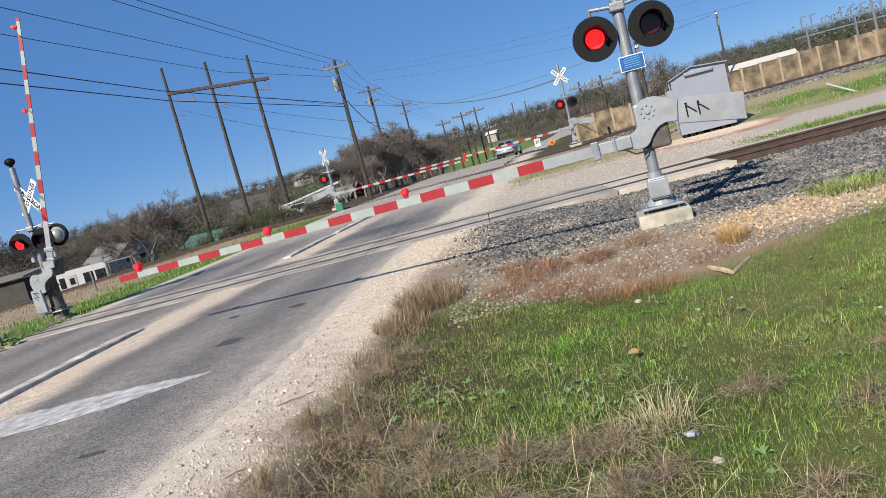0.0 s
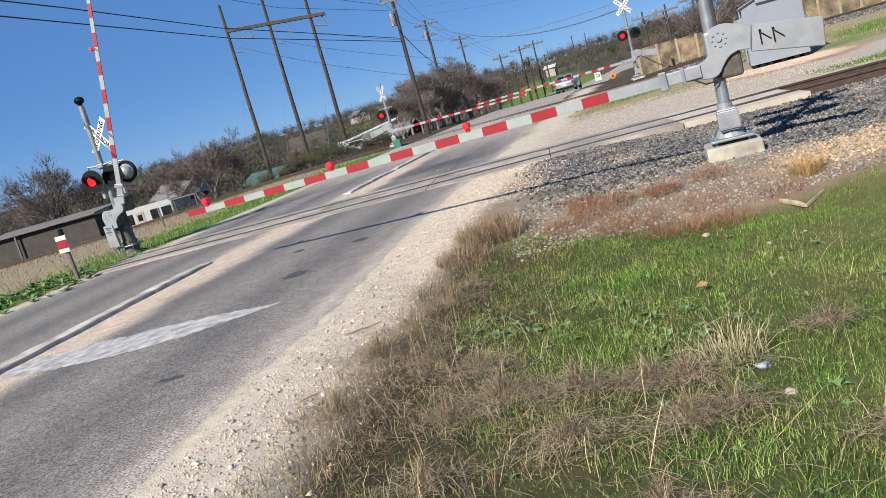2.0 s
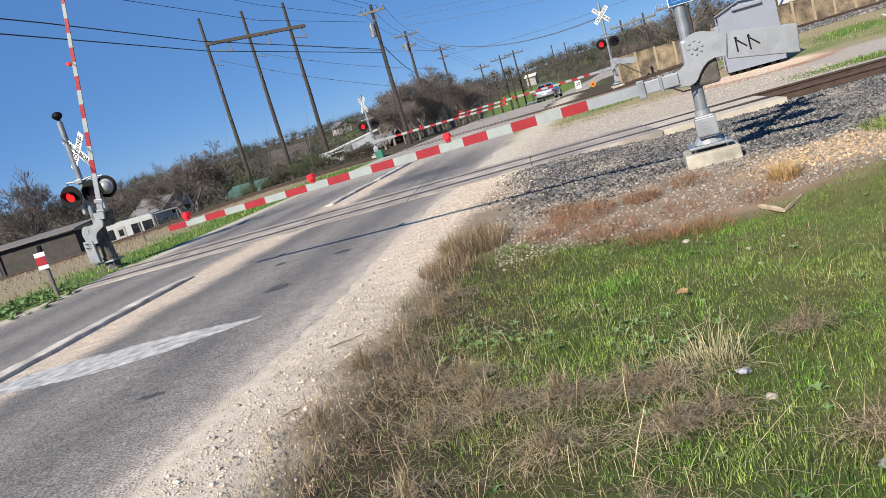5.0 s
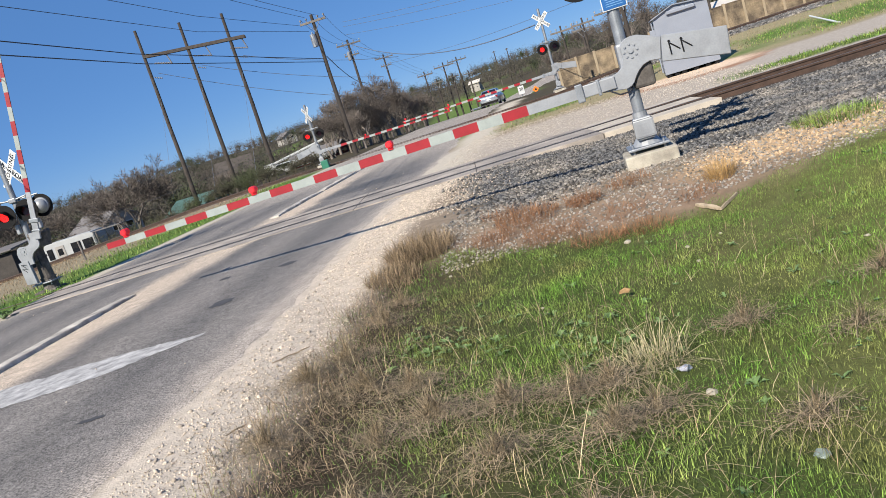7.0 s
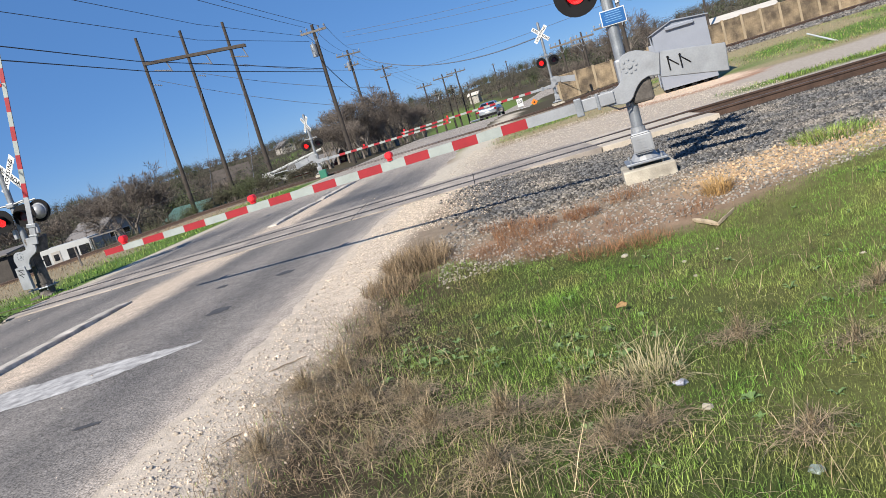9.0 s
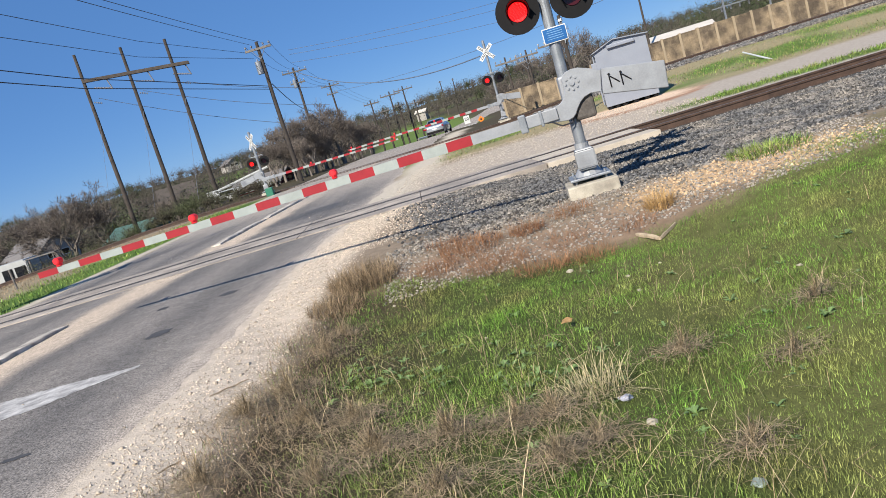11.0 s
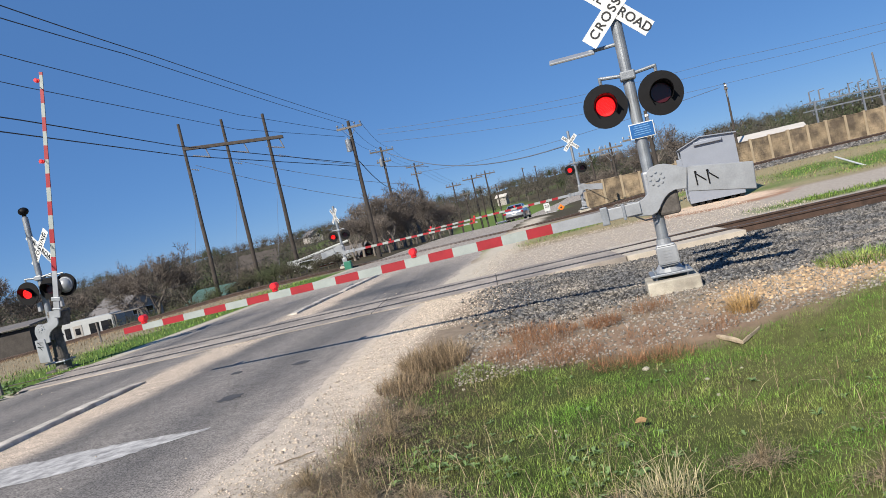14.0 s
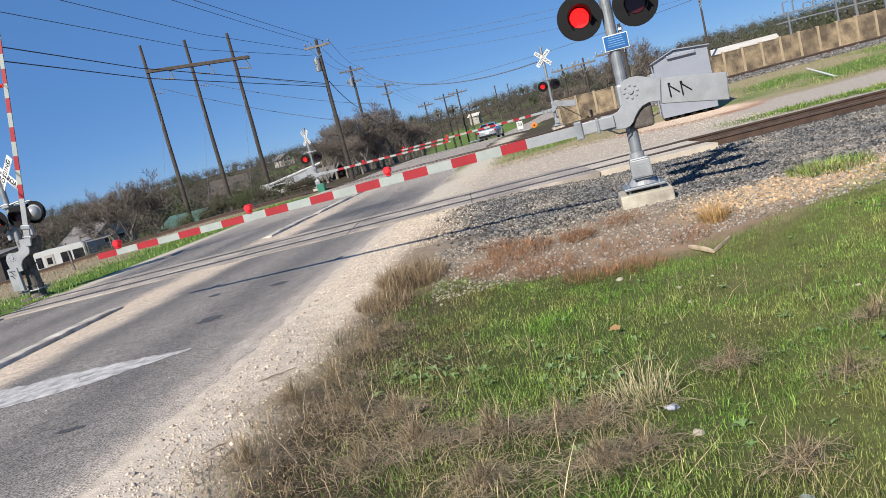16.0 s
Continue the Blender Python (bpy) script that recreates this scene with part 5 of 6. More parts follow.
for x, y, k, sc in spots:
    zz = float(gz(x, y))
    clear = x > float(road_x(y)) - 5.2 and x < float(road_x(y)) + 5.2
    if clear:
        x = float(road_x(y)) - 5.4 - rt.uniform(0, 3)
        zz = float(gz(x, y))
    m = pose(x, y, zz, 0, 0, rt.uniform(0, 360)) @ Matrix.Diagonal((sc, sc, sc, 1))
    if k not in first:
        first.add(k)
        TREES[k].matrix_basis = m
        continue
    cp = copy_thing(TREES[k], m)
    cp.matrix_basis = m


def woods(name, spots, twigs, material, label, leafy=False):
    """Many far trees in one mesh: each a spray of thin slips from a short trunk."""
    rg = np.random.default_rng(5)
    spots = np.asarray(spots)
    n = len(spots)
    base = np.repeat(spots[:, :3], twigs, 0)
    h = np.repeat(spots[:, 3], twigs)[:, None]
    u = rg.normal(size=(n * twigs, 3))
    u /= np.linalg.norm(u, axis=1)[:, None]
    u[:, 2] = np.abs(u[:, 2]) * 0.9 + 0.05 if not leafy else u[:, 2]
    rad = np.abs(rg.normal(0, 0.5, (n * twigs, 1))) + 0.08
    rad = np.where(rad > 0.95, rg.uniform(0.2, 0.9, (n * twigs, 1)), rad)
    cen = base + np.c_[np.zeros((n * twigs, 2)), (0.45 if leafy else 0.28) * h[:, 0]]
    knobs = 0.95 + 0.16 * np.sin(u[:, :1] * 5 + base[:, :1]) + 0.12 * np.sin(u[:, 1:2] * 7 + base[:, 1:2])
    rad = rad * (0.9 if leafy else 1.0)
    a = cen + u * rad * h * np.array((0.5, 0.5, 0.62 if not leafy else 0.5)) * knobs
    if leafy:
        d1, d2 = rg.normal(size=(n * twigs, 3)), rg.normal(size=(n * twigs, 3))
        d1 /= np.linalg.norm(d1, axis=1)[:, None]
        d2 /= np.linalg.norm(d2, axis=1)[:, None]
        s = 0.02 * h
        v = np.stack([a - d1 * s, a + d1 * s, a + d2 * s * 1.4], 1)
    else:
        d = u + rg.normal(size=(n * twigs, 3)) * 0.7 + np.array((0, 0, 0.12))
        d /= np.linalg.norm(d, axis=1)[:, None]
        side = np.cross(d, rg.normal(size=(n * twigs, 3)))
        side /= np.linalg.norm(side, axis=1)[:, None]
        ln = h * rg.uniform(0.05, 0.115, (n * twigs, 1))
        w = h * rg.uniform(0.004, 0.009, (n * twigs, 1))
        v = np.stack([a - side * w - d * ln * 0.5, a + side * w - d * ln * 0.5, a + d * ln * 0.5], 1)
    verts = v.reshape(-1, 3)
    faces = np.arange(len(verts)).reshape(-1, 3)
    tv = []
    for x, y, z, hh in spots:
        r = 0.02 * hh
        tv += [(x - r, y, z - 0.3), (x + r, y, z - 0.3), (x, y + r, z + hh * 0.7)]
    tv = np.array(tv)
    faces = np.r_[faces, np.arange(len(tv)).reshape(-1, 3) + len(verts)]
    ob = from_arrays(name, np.r_[verts, tv], faces, material)
    return tagged(ob, label, "woods", kind="stuff")


rg = np.random.default_rng(3)
wood_spots, green_spots = [], []
while len(wood_spots) < 2800:
    az, r = rg.uniform(-46, 44), 95 + 290 * rg.uniform(0, 1) ** 1.3
    x, y = r * math.sin(radians(az)), r * math.cos(radians(az))
    if abs(x - float(road_x(min(y, 320)))) < 7 and y < 330:
        continue
    if -9 < az < 9 and r < 150 and x > -6:
        continue
    mead = float(wob(x, y, 45.0, 5.0) + 0.5 * wob(x, y, 16.0))
    if mead > 0.6 and rg.uniform() < 0.25:
        continue
    if (math.hypot((x + 46) / 12, (y - 215) / 30) < 1.0 or math.hypot((x - 4) / 9, (y - 140) / 60) < 1.0) and rg.uniform() < 0.93:
        continue
    if 18 < az < 40 and r < 95:
        continue
    hh = rg.uniform(4.0, 7.5)
    (green_spots if rg.uniform() < (0.08 if az < 8 else 0.13) else wood_spots).append((x, y, float(gz(x, y)), hh))
woods("far_woods", wood_spots, 235, M["wood_far"], "far hillside woods of bare grey-brown trees")
woods("far_evergreens", green_spots, 640, M["leaf_dark"], "dark evergreen oaks scattered through the hillside woods", True)
hedge = []
for k in range(90):
    x = rg.uniform(-24, -8.5)
    hedge.append((x, rg.uniform(48.5, 56), float(gz(x, 50)) - 0.1, rg.uniform(0.9, 2.2)))
for k in range(40):
    x = rg.uniform(-60, -24)
    hedge.append((x, rg.uniform(56, 64), float(gz(x, 60)), rg.uniform(1.2, 2.6)))
for k in range(40):
    hedge.append((rg.uniform(8, 60), rg.uniform(53, 60), 0.4, rg.uniform(1.0, 2.0)))
woods("brush", hedge, 420, mat("dry_brush", (0.075, 0.062, 0.042), 0.95, var=0.35, scale=0.5, fine=6, bump=0, isl=0.4, second=(0.06, 0.075, 0.03), second_scale=0.25, second_amount=0.5), "tangled dry brush along the far track")


# ---- stones ----
def stones(name, xs, ys, zs, sizes, material, label, category, flat=0.7, seed=1):
    """Loose angular stones, each a small uneven lump, in one mesh."""
    rg = np.random.default_rng(seed)
    n = len(xs)
    o = np.array(((1, 0, 0), (0, 1, 0), (-1, 0, 0), (0, -1, 0), (0, 0, 1), (0, 0, -1)), dtype=float)
    f = np.array(((0, 1, 4), (1, 2, 4), (2, 3, 4), (3, 0, 4), (1, 0, 5), (2, 1, 5), (3, 2, 5), (0, 3, 5)))
    v = o[None] * rg.uniform(0.6, 1.3, (n, 6, 1)) + rg.normal(0, 0.16, (n, 6, 3))
    v[:, :, 2] *= flat
    # a random turn of each stone
    a, b = rg.uniform(0, 2 * np.pi, n), rg.normal(0, 0.5, n)
    ca, sa, cb, sb = np.cos(a), np.sin(a), np.cos(b), np.sin(b)
    x, y, z = v[..., 0], v[..., 1], v[..., 2]
    y, z = y * cb[:, None] - z * sb[:, None], y * sb[:, None] + z * cb[:, None]
    x, y = x * ca[:, None] - y * sa[:, None], x * sa[:, None] + y * ca[:, None]
    v = np.stack([x, y, z], -1) * np.asarray(sizes)[:, None, None]
    v += np.stack([xs, ys, np.asarray(zs) + 0.25 * np.asarray(sizes)], -1)[:, None]
    faces = (f[None] + (np.arange(n) * 6)[:, None, None]).reshape(-1, 3)
    return tagged(from_arrays(name, v.reshape(-1, 3), faces, material), label, category, kind="stuff")


rg = np.random.default_rng(21)


def scatter(n, x0, x1, y0, y1, keep):
    x, y = rg.uniform(x0, x1, n), rg.uniform(y0, y1, n)
    k = rg.uniform(0, 1, n) < keep(x, y)
    return x[k], y[k]


# grey ballast up to and between the rails
x, y = scatter(46000, 0.2, 11.5, 9.5, 16.4, lambda x, y: sstep(9.7, 11.0, y + 0.4 * wob(x, y, 1.1) + 0.15 * np.maximum(2 - x, 0)) * sstep(0.2, 1.8, x + 0.3 * wob(x, y, 0.5)) * (1 - (x > 0) * (x < 6.1) * (y > 16.0)))
stones("ballast", x, y, gz(x, y), rg.uniform(0.012, 0.038, len(x)), M["stone_grey"], "grey crushed stone ballast beside the rails", "ballast", seed=2)
x, y = scatter(12000, 6.0, 30, 16.2, 19.4, lambda x, y: 0.9 * (np.abs(np.abs(y - TRACK1) - GAUGE / 2) > 0.09))
stones("ballast", x, y, z1(x) - 0.19, rg.uniform(0.02, 0.05, len(x)), M["stone_grey"], "grey crushed stone ballast between the rails", "ballast", seed=3)
x, y = scatter(14000, 8, 40, 39.3, 44.0, lambda x, y: 0.9 + 0 * x)
stones("ballast", x, y, gz(x, y), rg.uniform(0.04, 0.1, len(x)), M["stone_grey"], "brownish ballast slope of the second track", "ballast", seed=4)
# pale limestone along the shoulder and on the apron
x, y = scatter(62000, -2.2, 1.8, 1.6, 16.2, lambda x, y: (1 - sstep(0.3, 0.75, np.abs(x - road_x(y) - 4.78) - 0.25 * sstep(11, 15, y))) * sstep(4.3, 4.6, x - road_x(y) + 0.1 * wob(x, y, 0.4)))
stones("limestone_gravel", x, y, gz(x, y), rg.uniform(0.004, 0.011, len(x)) * (1 + 1.2 * (rg.uniform(0, 1, len(x)) < 0.06)), M["stone_pale"], "pale crushed limestone along the road shoulder", "gravel", seed=5)
x, y = scatter(9000, -0.5, 3.0, 11.5, 16.2, lambda x, y: sstep(4.2, 4.6, x - road_x(y)) * (1 - sstep(1.0, 2.4, x)))
stones("limestone_gravel", x, y, gz(x, y), rg.uniform(0.005, 0.016, len(x)), M["stone_pale"], "pale crushed stone at the corner of the crossing", "gravel", seed=6)
x, y = scatter(14000, 0.0, 9.0, 18.9, 27.5, lambda x, y: 0.7 * sstep(4.5, 5.2, x - road_x(y)))
stones("limestone_gravel", x, y, gz(x, y), rg.uniform(0.008, 0.022, len(x)), mat("dusty_gravel", (0.48, 0.415, 0.34), 0.95, var=0.2, isl=0.35), "pale loose gravel on the apron beyond the rails", "gravel", seed=7)
x, y = scatter(5200, 2.8, 7.4, 8.0, 10.9, lambda x, y: 0.95 * (1 - sstep(0.5, 1.2, np.hypot((x - 5.0) * 0.62, (y - 9.3) * 1.3))))
stones("sandstone_chips", x, y, gz(x, y), rg.uniform(0.008, 0.03, len(x)), mat("tan_sandstone", (0.52, 0.37, 0.225), 0.95, var=0.2, isl=0.45), "tan sandstone chips beside the ballast", "gravel", seed=8)
x, y = scatter(11000, 0.4, 6.8, 8.3, 10.6, lambda x, y: 0.8 + 0 * x)
stones("loose_stones", x, y, gz(x, y), rg.uniform(0.006, 0.024, len(x)), mat("brown_pebbles", (0.29, 0.26, 0.22), 0.95, var=0.2, isl=0.6), "scattered grey-brown stones among dead weeds", "gravel", seed=9)
x, y = scatter(260, -9.5, 0.0, 3, 24, lambda x, y: 0.5 * (np.abs(x - road_x(y)) < 4.4))
stones("road_grit", x, y, 0.012 + 0 * x, rg.uniform(0.006, 0.018, len(x)), M["stone_pale"], "loose grit scattered on the asphalt", "gravel", seed=10)


# ---- grass ----
def blades(name, x, y, length, width, material, label, lean=0.35, droop=0.35, seed=1, azim=None, category="grass", short=False, lift=0.0):
    """Single blades: each a slim strip that bends over towards its tip."""
    rg = np.random.default_rng(seed)
    n = len(x)
    z = gz(x, y) - 0.005 + lift * rg.uniform(0, 1, n) ** 1.5
    a = rg.uniform(0, 2 * np.pi, n) if azim is None else azim
    tilt = np.minimum(np.abs(rg.normal(0, lean, n)), rg.uniform(1.2, 1.5, n))
    d = np.stack([np.cos(a), np.sin(a), 0 * a], -1)
    s = np.stack([-np.sin(a + rg.normal(0, 0.6, n)), np.cos(a), 0 * a], -1) * (np.asarray(width) * rg.uniform(0.6, 1.3, n))[:, None]
    p0 = np.stack([x, y, z], -1)
    up = np.array((0, 0, 1.0))
    L = np.asarray(length)[:, None]
    k = (np.abs(rg.normal(0, droop, n)))[:, None]
    t = tilt[:, None]
    p1 = p0 + L * 0.45 * (d * np.sin(t) + up * np.cos(t))
    t2 = np.minimum(t + k, 1.75)
    p2 = p1 + L * 0.32 * (d * np.sin(t2) + up * np.cos(t2))
    t3 = np.minimum(t2 + k * 1.3, 2.1)
    p3 = p2 + L * 0.23 * (d * np.sin(t3) + up * np.cos(t3))
    if short == "fine":
        v = np.stack([p0 - s, p0 + s, p1 * 0.35 + p2 * 0.65], 1)
        return tagged(from_arrays(name, v.reshape(-1, 3), np.arange(3 * n).reshape(-1, 3), material), label, category, kind="stuff")
    if short:
        v = np.stack([p0 - s, p0 + s, p1 - s * 0.8, p1 + s * 0.8, (p2 + p3) / 2], 1)
        f = np.array(((0, 1, 3), (0, 3, 2), (2, 3, 4)))
        faces = (f[None] + (np.arange(n) * 5)[:, None, None]).reshape(-1, 3)
        return tagged(from_arrays(name, v.reshape(-1, 3), faces, material), label, category, kind="stuff")
    v = np.stack([p0 - s, p0 + s, p1 - s * 0.85, p1 + s * 0.85, p2 - s * 0.55, p2 + s * 0.55, p3], 1)
    f = np.array(((0, 1, 3), (0, 3, 2), (2, 3, 5), (2, 5, 4), (4, 5, 6)))
    faces = (f[None] + (np.arange(n) * 7)[:, None, None]).reshape(-1, 3)
    return tagged(from_arrays(name, v.reshape(-1, 3), faces, material), label, category, kind="stuff")


def edge_keep(x, y):
    """1 on the verge, 0 on gravel and road; the lip of the verge wanders."""
    lip = road_x(y) + 4.72 + 0.04 * y + 0.12 * wob(x, y, 0.8) + 0.1 * wob(x, y, 0.3, 2.0)
    top = np.interp(x, (-1, 0.5, 1.3, 2.5, 4, 6, 9), (9.3, 9.0, 8.5, 8.0, 8.25, 9.2, 10.4)) + 0.25 * wob(x, y, 0.7, 1.0)
    return sstep(0, 0.25, x - lip) * (1 - sstep(-0.2, 0.1, y - top))


def green_w(x, y):
    g = sstep(0.15, 1.25, x + 0.35 * wob(x, y, 1.2) + 0.25 * (y - 5.0) * 0.3 + 0.2 * wob(x, y, 0.4, 3.0))
    g = np.maximum(g, 0.8 * sstep(0.0, 0.4, wob(x, y, 0.8, 7.0)) * sstep(-0.3, 0.3, x))
    hay = (1 - sstep(0.5, 1.3, np.hypot((x - 0.75) * 0.8, (y - 3.6) * 0.8) + 0.3 * wob(x, y, 0.5)))
    return np.clip(g * (1 - 0.5 * hay), 0.18 + 0.47 * sstep(-0.3, 0.4, x), 1)


x, y = scatter(520000, -1.0, 6.6, 1.4, 10.0, lambda x, y: edge_keep(x, y) * green_w(x, y) * (0.4 + 0.6 * sstep(-0.5, 0.3, wob(x, y, 0.35, 5.0))))
blades("grass", x, y, rg.uniform(0.03, 0.105, len(x)) * (1 - 0.2 * sstep(1.2, 2.4, x)) * (0.65 + 0.55 * sstep(-0.4, 0.5, wob(x, y, 0.7, 9.0))), np.full(len(x), 0.0022), M["grass"], "green spring grass on the verge", 0.62, 0.7, 11, short="fine")
x, y = scatter(26000, -1.0, 4.5, 1.4, 7.0, lambda x, y: edge_keep(x, y) * green_w(x, y) * sstep(-0.1, 0.5, wob(x, y, 0.5, 2.0)))
blades("grass_blades", x, y, rg.uniform(0.06, 0.14, len(x)), np.full(len(x), 0.0021), M["grass"], "longer bent grass blades among the turf", 0.8, 0.8, 19, short=True)
x, y = scatter(80000, -1.0, 6.5, 1.2, 10.2, lambda x, y: edge_keep(x, y) * np.clip(1.05 - green_w(x, y), 0.10, 1) * np.where(y < 2.7, 0.4, 0.85) * (0.12 + 0.88 * sstep(-0.15, 0.45, wob(x, y, 0.3, 4.0) + 0.5 * wob(x, y, 0.9, 6.0))))
blades("dry_grass", x, y, rg.uniform(0.05, 0.19, len(x)), np.full(len(x), 0.0017), M["grass_dry"], "dry straw-coloured winter grass on the verge", 1.5, 0.7, 12, lift=0.06)
# dry stems along the lip of the verge, lying over one another
x, y = scatter(52000, -1.6, 1.6, 1.2, 9.6, lambda x, y: np.exp(-((x - road_x(y) - 5.3) / 0.34) ** 2) * edge_keep(x, y) * (0.3 + 0.7 * sstep(-0.3, 0.3, wob(x, y, 0.35))))
blades("dry_stems", x, y, rg.uniform(0.06, 0.19, len(x)), np.full(len(x), 0.0016), mat("grey_brown_stems", (0.29, 0.21, 0.135), 0.9, var=0.3, scale=3.0, fine=20.0, bump=0, isl=0.7, spec=0.2), "tangled grey-brown stems along the gravel shoulder", 2.2, 0.9, 13, lift=0.10)
# long arching straws over the turf
x, y = scatter(2300, -0.4, 3.6, 1.6, 6.4, lambda x, y: edge_keep(x, y) * (0.25 + 0.75 * (1 - sstep(1.2, 2.6, x))) * (0.3 + 0.7 * sstep(-0.2, 0.4, wob(x, y, 0.45, 8.0))))
blades("straw", x, y, rg.uniform(0.16, 0.42, len(x)), np.full(len(x), 0.0018), mat("bleached_straw", (0.42, 0.34, 0.2), 0.8, bump=0, isl=0.6), "long bleached straws arching over the turf", 1.1, 0.75, 18)


def tuft(name, cx, cy, r, n, lmin, lmax, material, label, lean, droop, seed, w=0.0024, wild=0.6, lift=0.0):
    rr = np.random.default_rng(seed)
    a, q = rr.uniform(0, 2 * np.pi, n), (r * np.sqrt(rr.uniform(0, 1, n)) if wild < 2 else 0.62 * r * np.abs(rr.normal(0, 1, n)))
    x, y = cx + q * np.cos(a), cy + q * np.sin(a)
    return tagged(blades(name, x, y, rr.uniform(lmin, lmax, n), np.full(n, w), material, label, lean, droop, seed, a + rr.normal(0, wild, n), "grass tuft", lift=lift), kind="stuff")


tuft("dry_tuft", 0.15, 9.25, 0.42, 2200, 0.12, 0.30, M["grass_dry"], "large dry grass tuft at the corner of the verge", 0.7, 0.5, 31, wild=1.6)
tuft("dry_tuft", -0.15, 8.5, 0.32, 900, 0.10, 0.24, M["grass_dry"], "dry grass tuft beside the gravel", 0.8, 0.6, 32, wild=1.6)
tuft("pale_tuft", 1.82, 4.55, 0.2, 260, 0.12, 0.36, mat("pale_straw", (0.45, 0.39, 0.22), 0.8, bump=0, isl=0.4), "pale bleached grass tuft with long bent stems", 1.15, 0.55, 33, 0.0022, 1.0)
k = 40
for cx, cy, r, n in ((-0.31, 6.0, 0.3, 900), (0.26, 5.15, 0.28, 800), (0.42, 4.55, 0.3, 1000), (-0.09, 5.3, 0.3, 900), (0.88, 4.45, 0.24, 700), (0.8, 3.8, 0.22, 500), (0.07, 3.55, 0.25, 400), (1.5, 4.35, 0.24, 520), (1.42, 3.75, 0.22, 520), (1.66, 3.85, 0.16, 300), (2.43, 4.74, 0.15, 330), (2.27, 3.35, 0.15, 280), (1.3, 4.4, 0.2, 400), (1.18, 3.0, 0.2, 300), (-0.55, 5.6, 0.3, 800), (-0.6, 4.5, 0.25, 600), (0.1, 4.3, 0.25, 450), (0.6, 2.6, 0.25, 350), (2.9, 4.2, 0.14, 200), (3.4, 4.9, 0.15, 220), (-0.1, 6.9, 0.3, 500), (0.0, 7.6, 0.3, 500)):
    k += 1
    tuft("dead_tuft", cx, cy, r * 1.35, int(n * 1.5), 0.06, 0.24, mat("grey_dead_stems", (0.30, 0.23, 0.14), 0.9, bump=0, isl=0.8) if k == 41 else bpy.data.materials["grey_dead_stems"], "tangled grey-brown dead grass clump", 2.6, 1.0, k, 0.0016, 3.0, 0.11)
for cx, cy, r, n in ((1.5, 9.35, 0.4, 800), (2.2, 9.35, 0.22, 420), (1.7, 8.55, 0.36, 420), (2.8, 9.55, 0.28, 260), (2.6, 7.95, 0.3, 260), (2.1, 8.0, 0.3, 300), (3.3, 8.4, 0.22, 120), (1.05, 8.9, 0.25, 240), (2.5, 8.6, 0.25, 120), (1.2, 9.8, 0.25, 160)):
    k += 1
    tuft("russet_weeds", cx, cy, r, int(n * 1.5), 0.04, 0.2, M["grass_red"], "russet dead weeds at the foot of the ballast", 1.0, 0.7, k, 0.002, 1.5, 0.04)
tuft("tan_tuft", 3.65, 8.75, 0.16, 420, 0.12, 0.28, mat("orange_straw", (0.48, 0.3, 0.12), 0.85, bump=0, isl=0.4), "orange-tan grass tuft among the stones", 0.6, 0.4, 71)
tuft("green_tuft", 5.4, 9.7, 0.5, 1500, 0.05, 0.15, M["grass"], "green grass clump at the edge of the ballast", 0.5, 0.4, 72, 0.003)
# verges farther off
x, y = scatter(26000, 1.5, 30, 27, 38.5, lambda x, y: (x - road_x(y) > 5.4) * sstep(-0.3, 0.5, wob(x, y, 3.7, 1.0) + 0.5 * wob(x, y, 6.0, 3.0)) * (np.hypot((x - 9.5) * 0.7, y - 28) > 2.4))
blades("far_grass", x, y, rg.uniform(0.04, 0.10, len(x)), np.full(len(x), 0.008), M["grass"], "green grass between the gravel road and the far track", 0.4, 0.3, 14)
x, y = scatter(15000, 2, 36, 26.5, 39, lambda x, y: (x - road_x(y) > 5.4) * 0.7 * (np.hypot((x - 9.5) * 0.7, y - 28) > 2.4))
blades("far_dry_grass", x, y, rg.uniform(0.04, 0.12, len(x)), np.full(len(x), 0.007), M["grass_dry"], "dry grass between the gravel road and the far track", 0.5, 0.4, 15)
x, y = scatter(26000, -24, -8.2, 12, 43, lambda x, y: sstep(4.7, 5.3, road_x(y) - x) * (1 - sstep(3.6, 5.0, road_x(y) - x - 4.3 + 0.8 * wob(x, y, 1.1))))
blades("far_grass", x, y, rg.uniform(0.05, 0.14, len(x)), np.full(len(x), 0.008), M["grass"], "green grass along the far edge of the road", 0.4, 0.3, 16)
x, y = scatter(20000, -30, -11.0, 14, 43, lambda x, y: sstep(6.8, 8.8, road_x(y) - x) * 0.8)
blades("far_dry_grass", x, y, rg.uniform(0.04, 0.12, len(x)), np.full(len(x), 0.008), M["grass_dry"], "dry tan grass between the road and the far track", 0.5, 0.4, 17)


x, y = scatter(9000, 7.5, 24, 19.7, 20.9, lambda x, y: sstep(7.5, 9.5, x + wob(x, y, 1.5)) * (0.4 + 0.6 * sstep(-0.3, 0.3, wob(x, y, 0.6))))
blades("strip_grass", x, y, rg.uniform(0.05, 0.16, len(x)), np.full(len(x), 0.006), M["grass"], "thin strip of green grass beside the rails", 0.5, 0.5, 20, short=True)


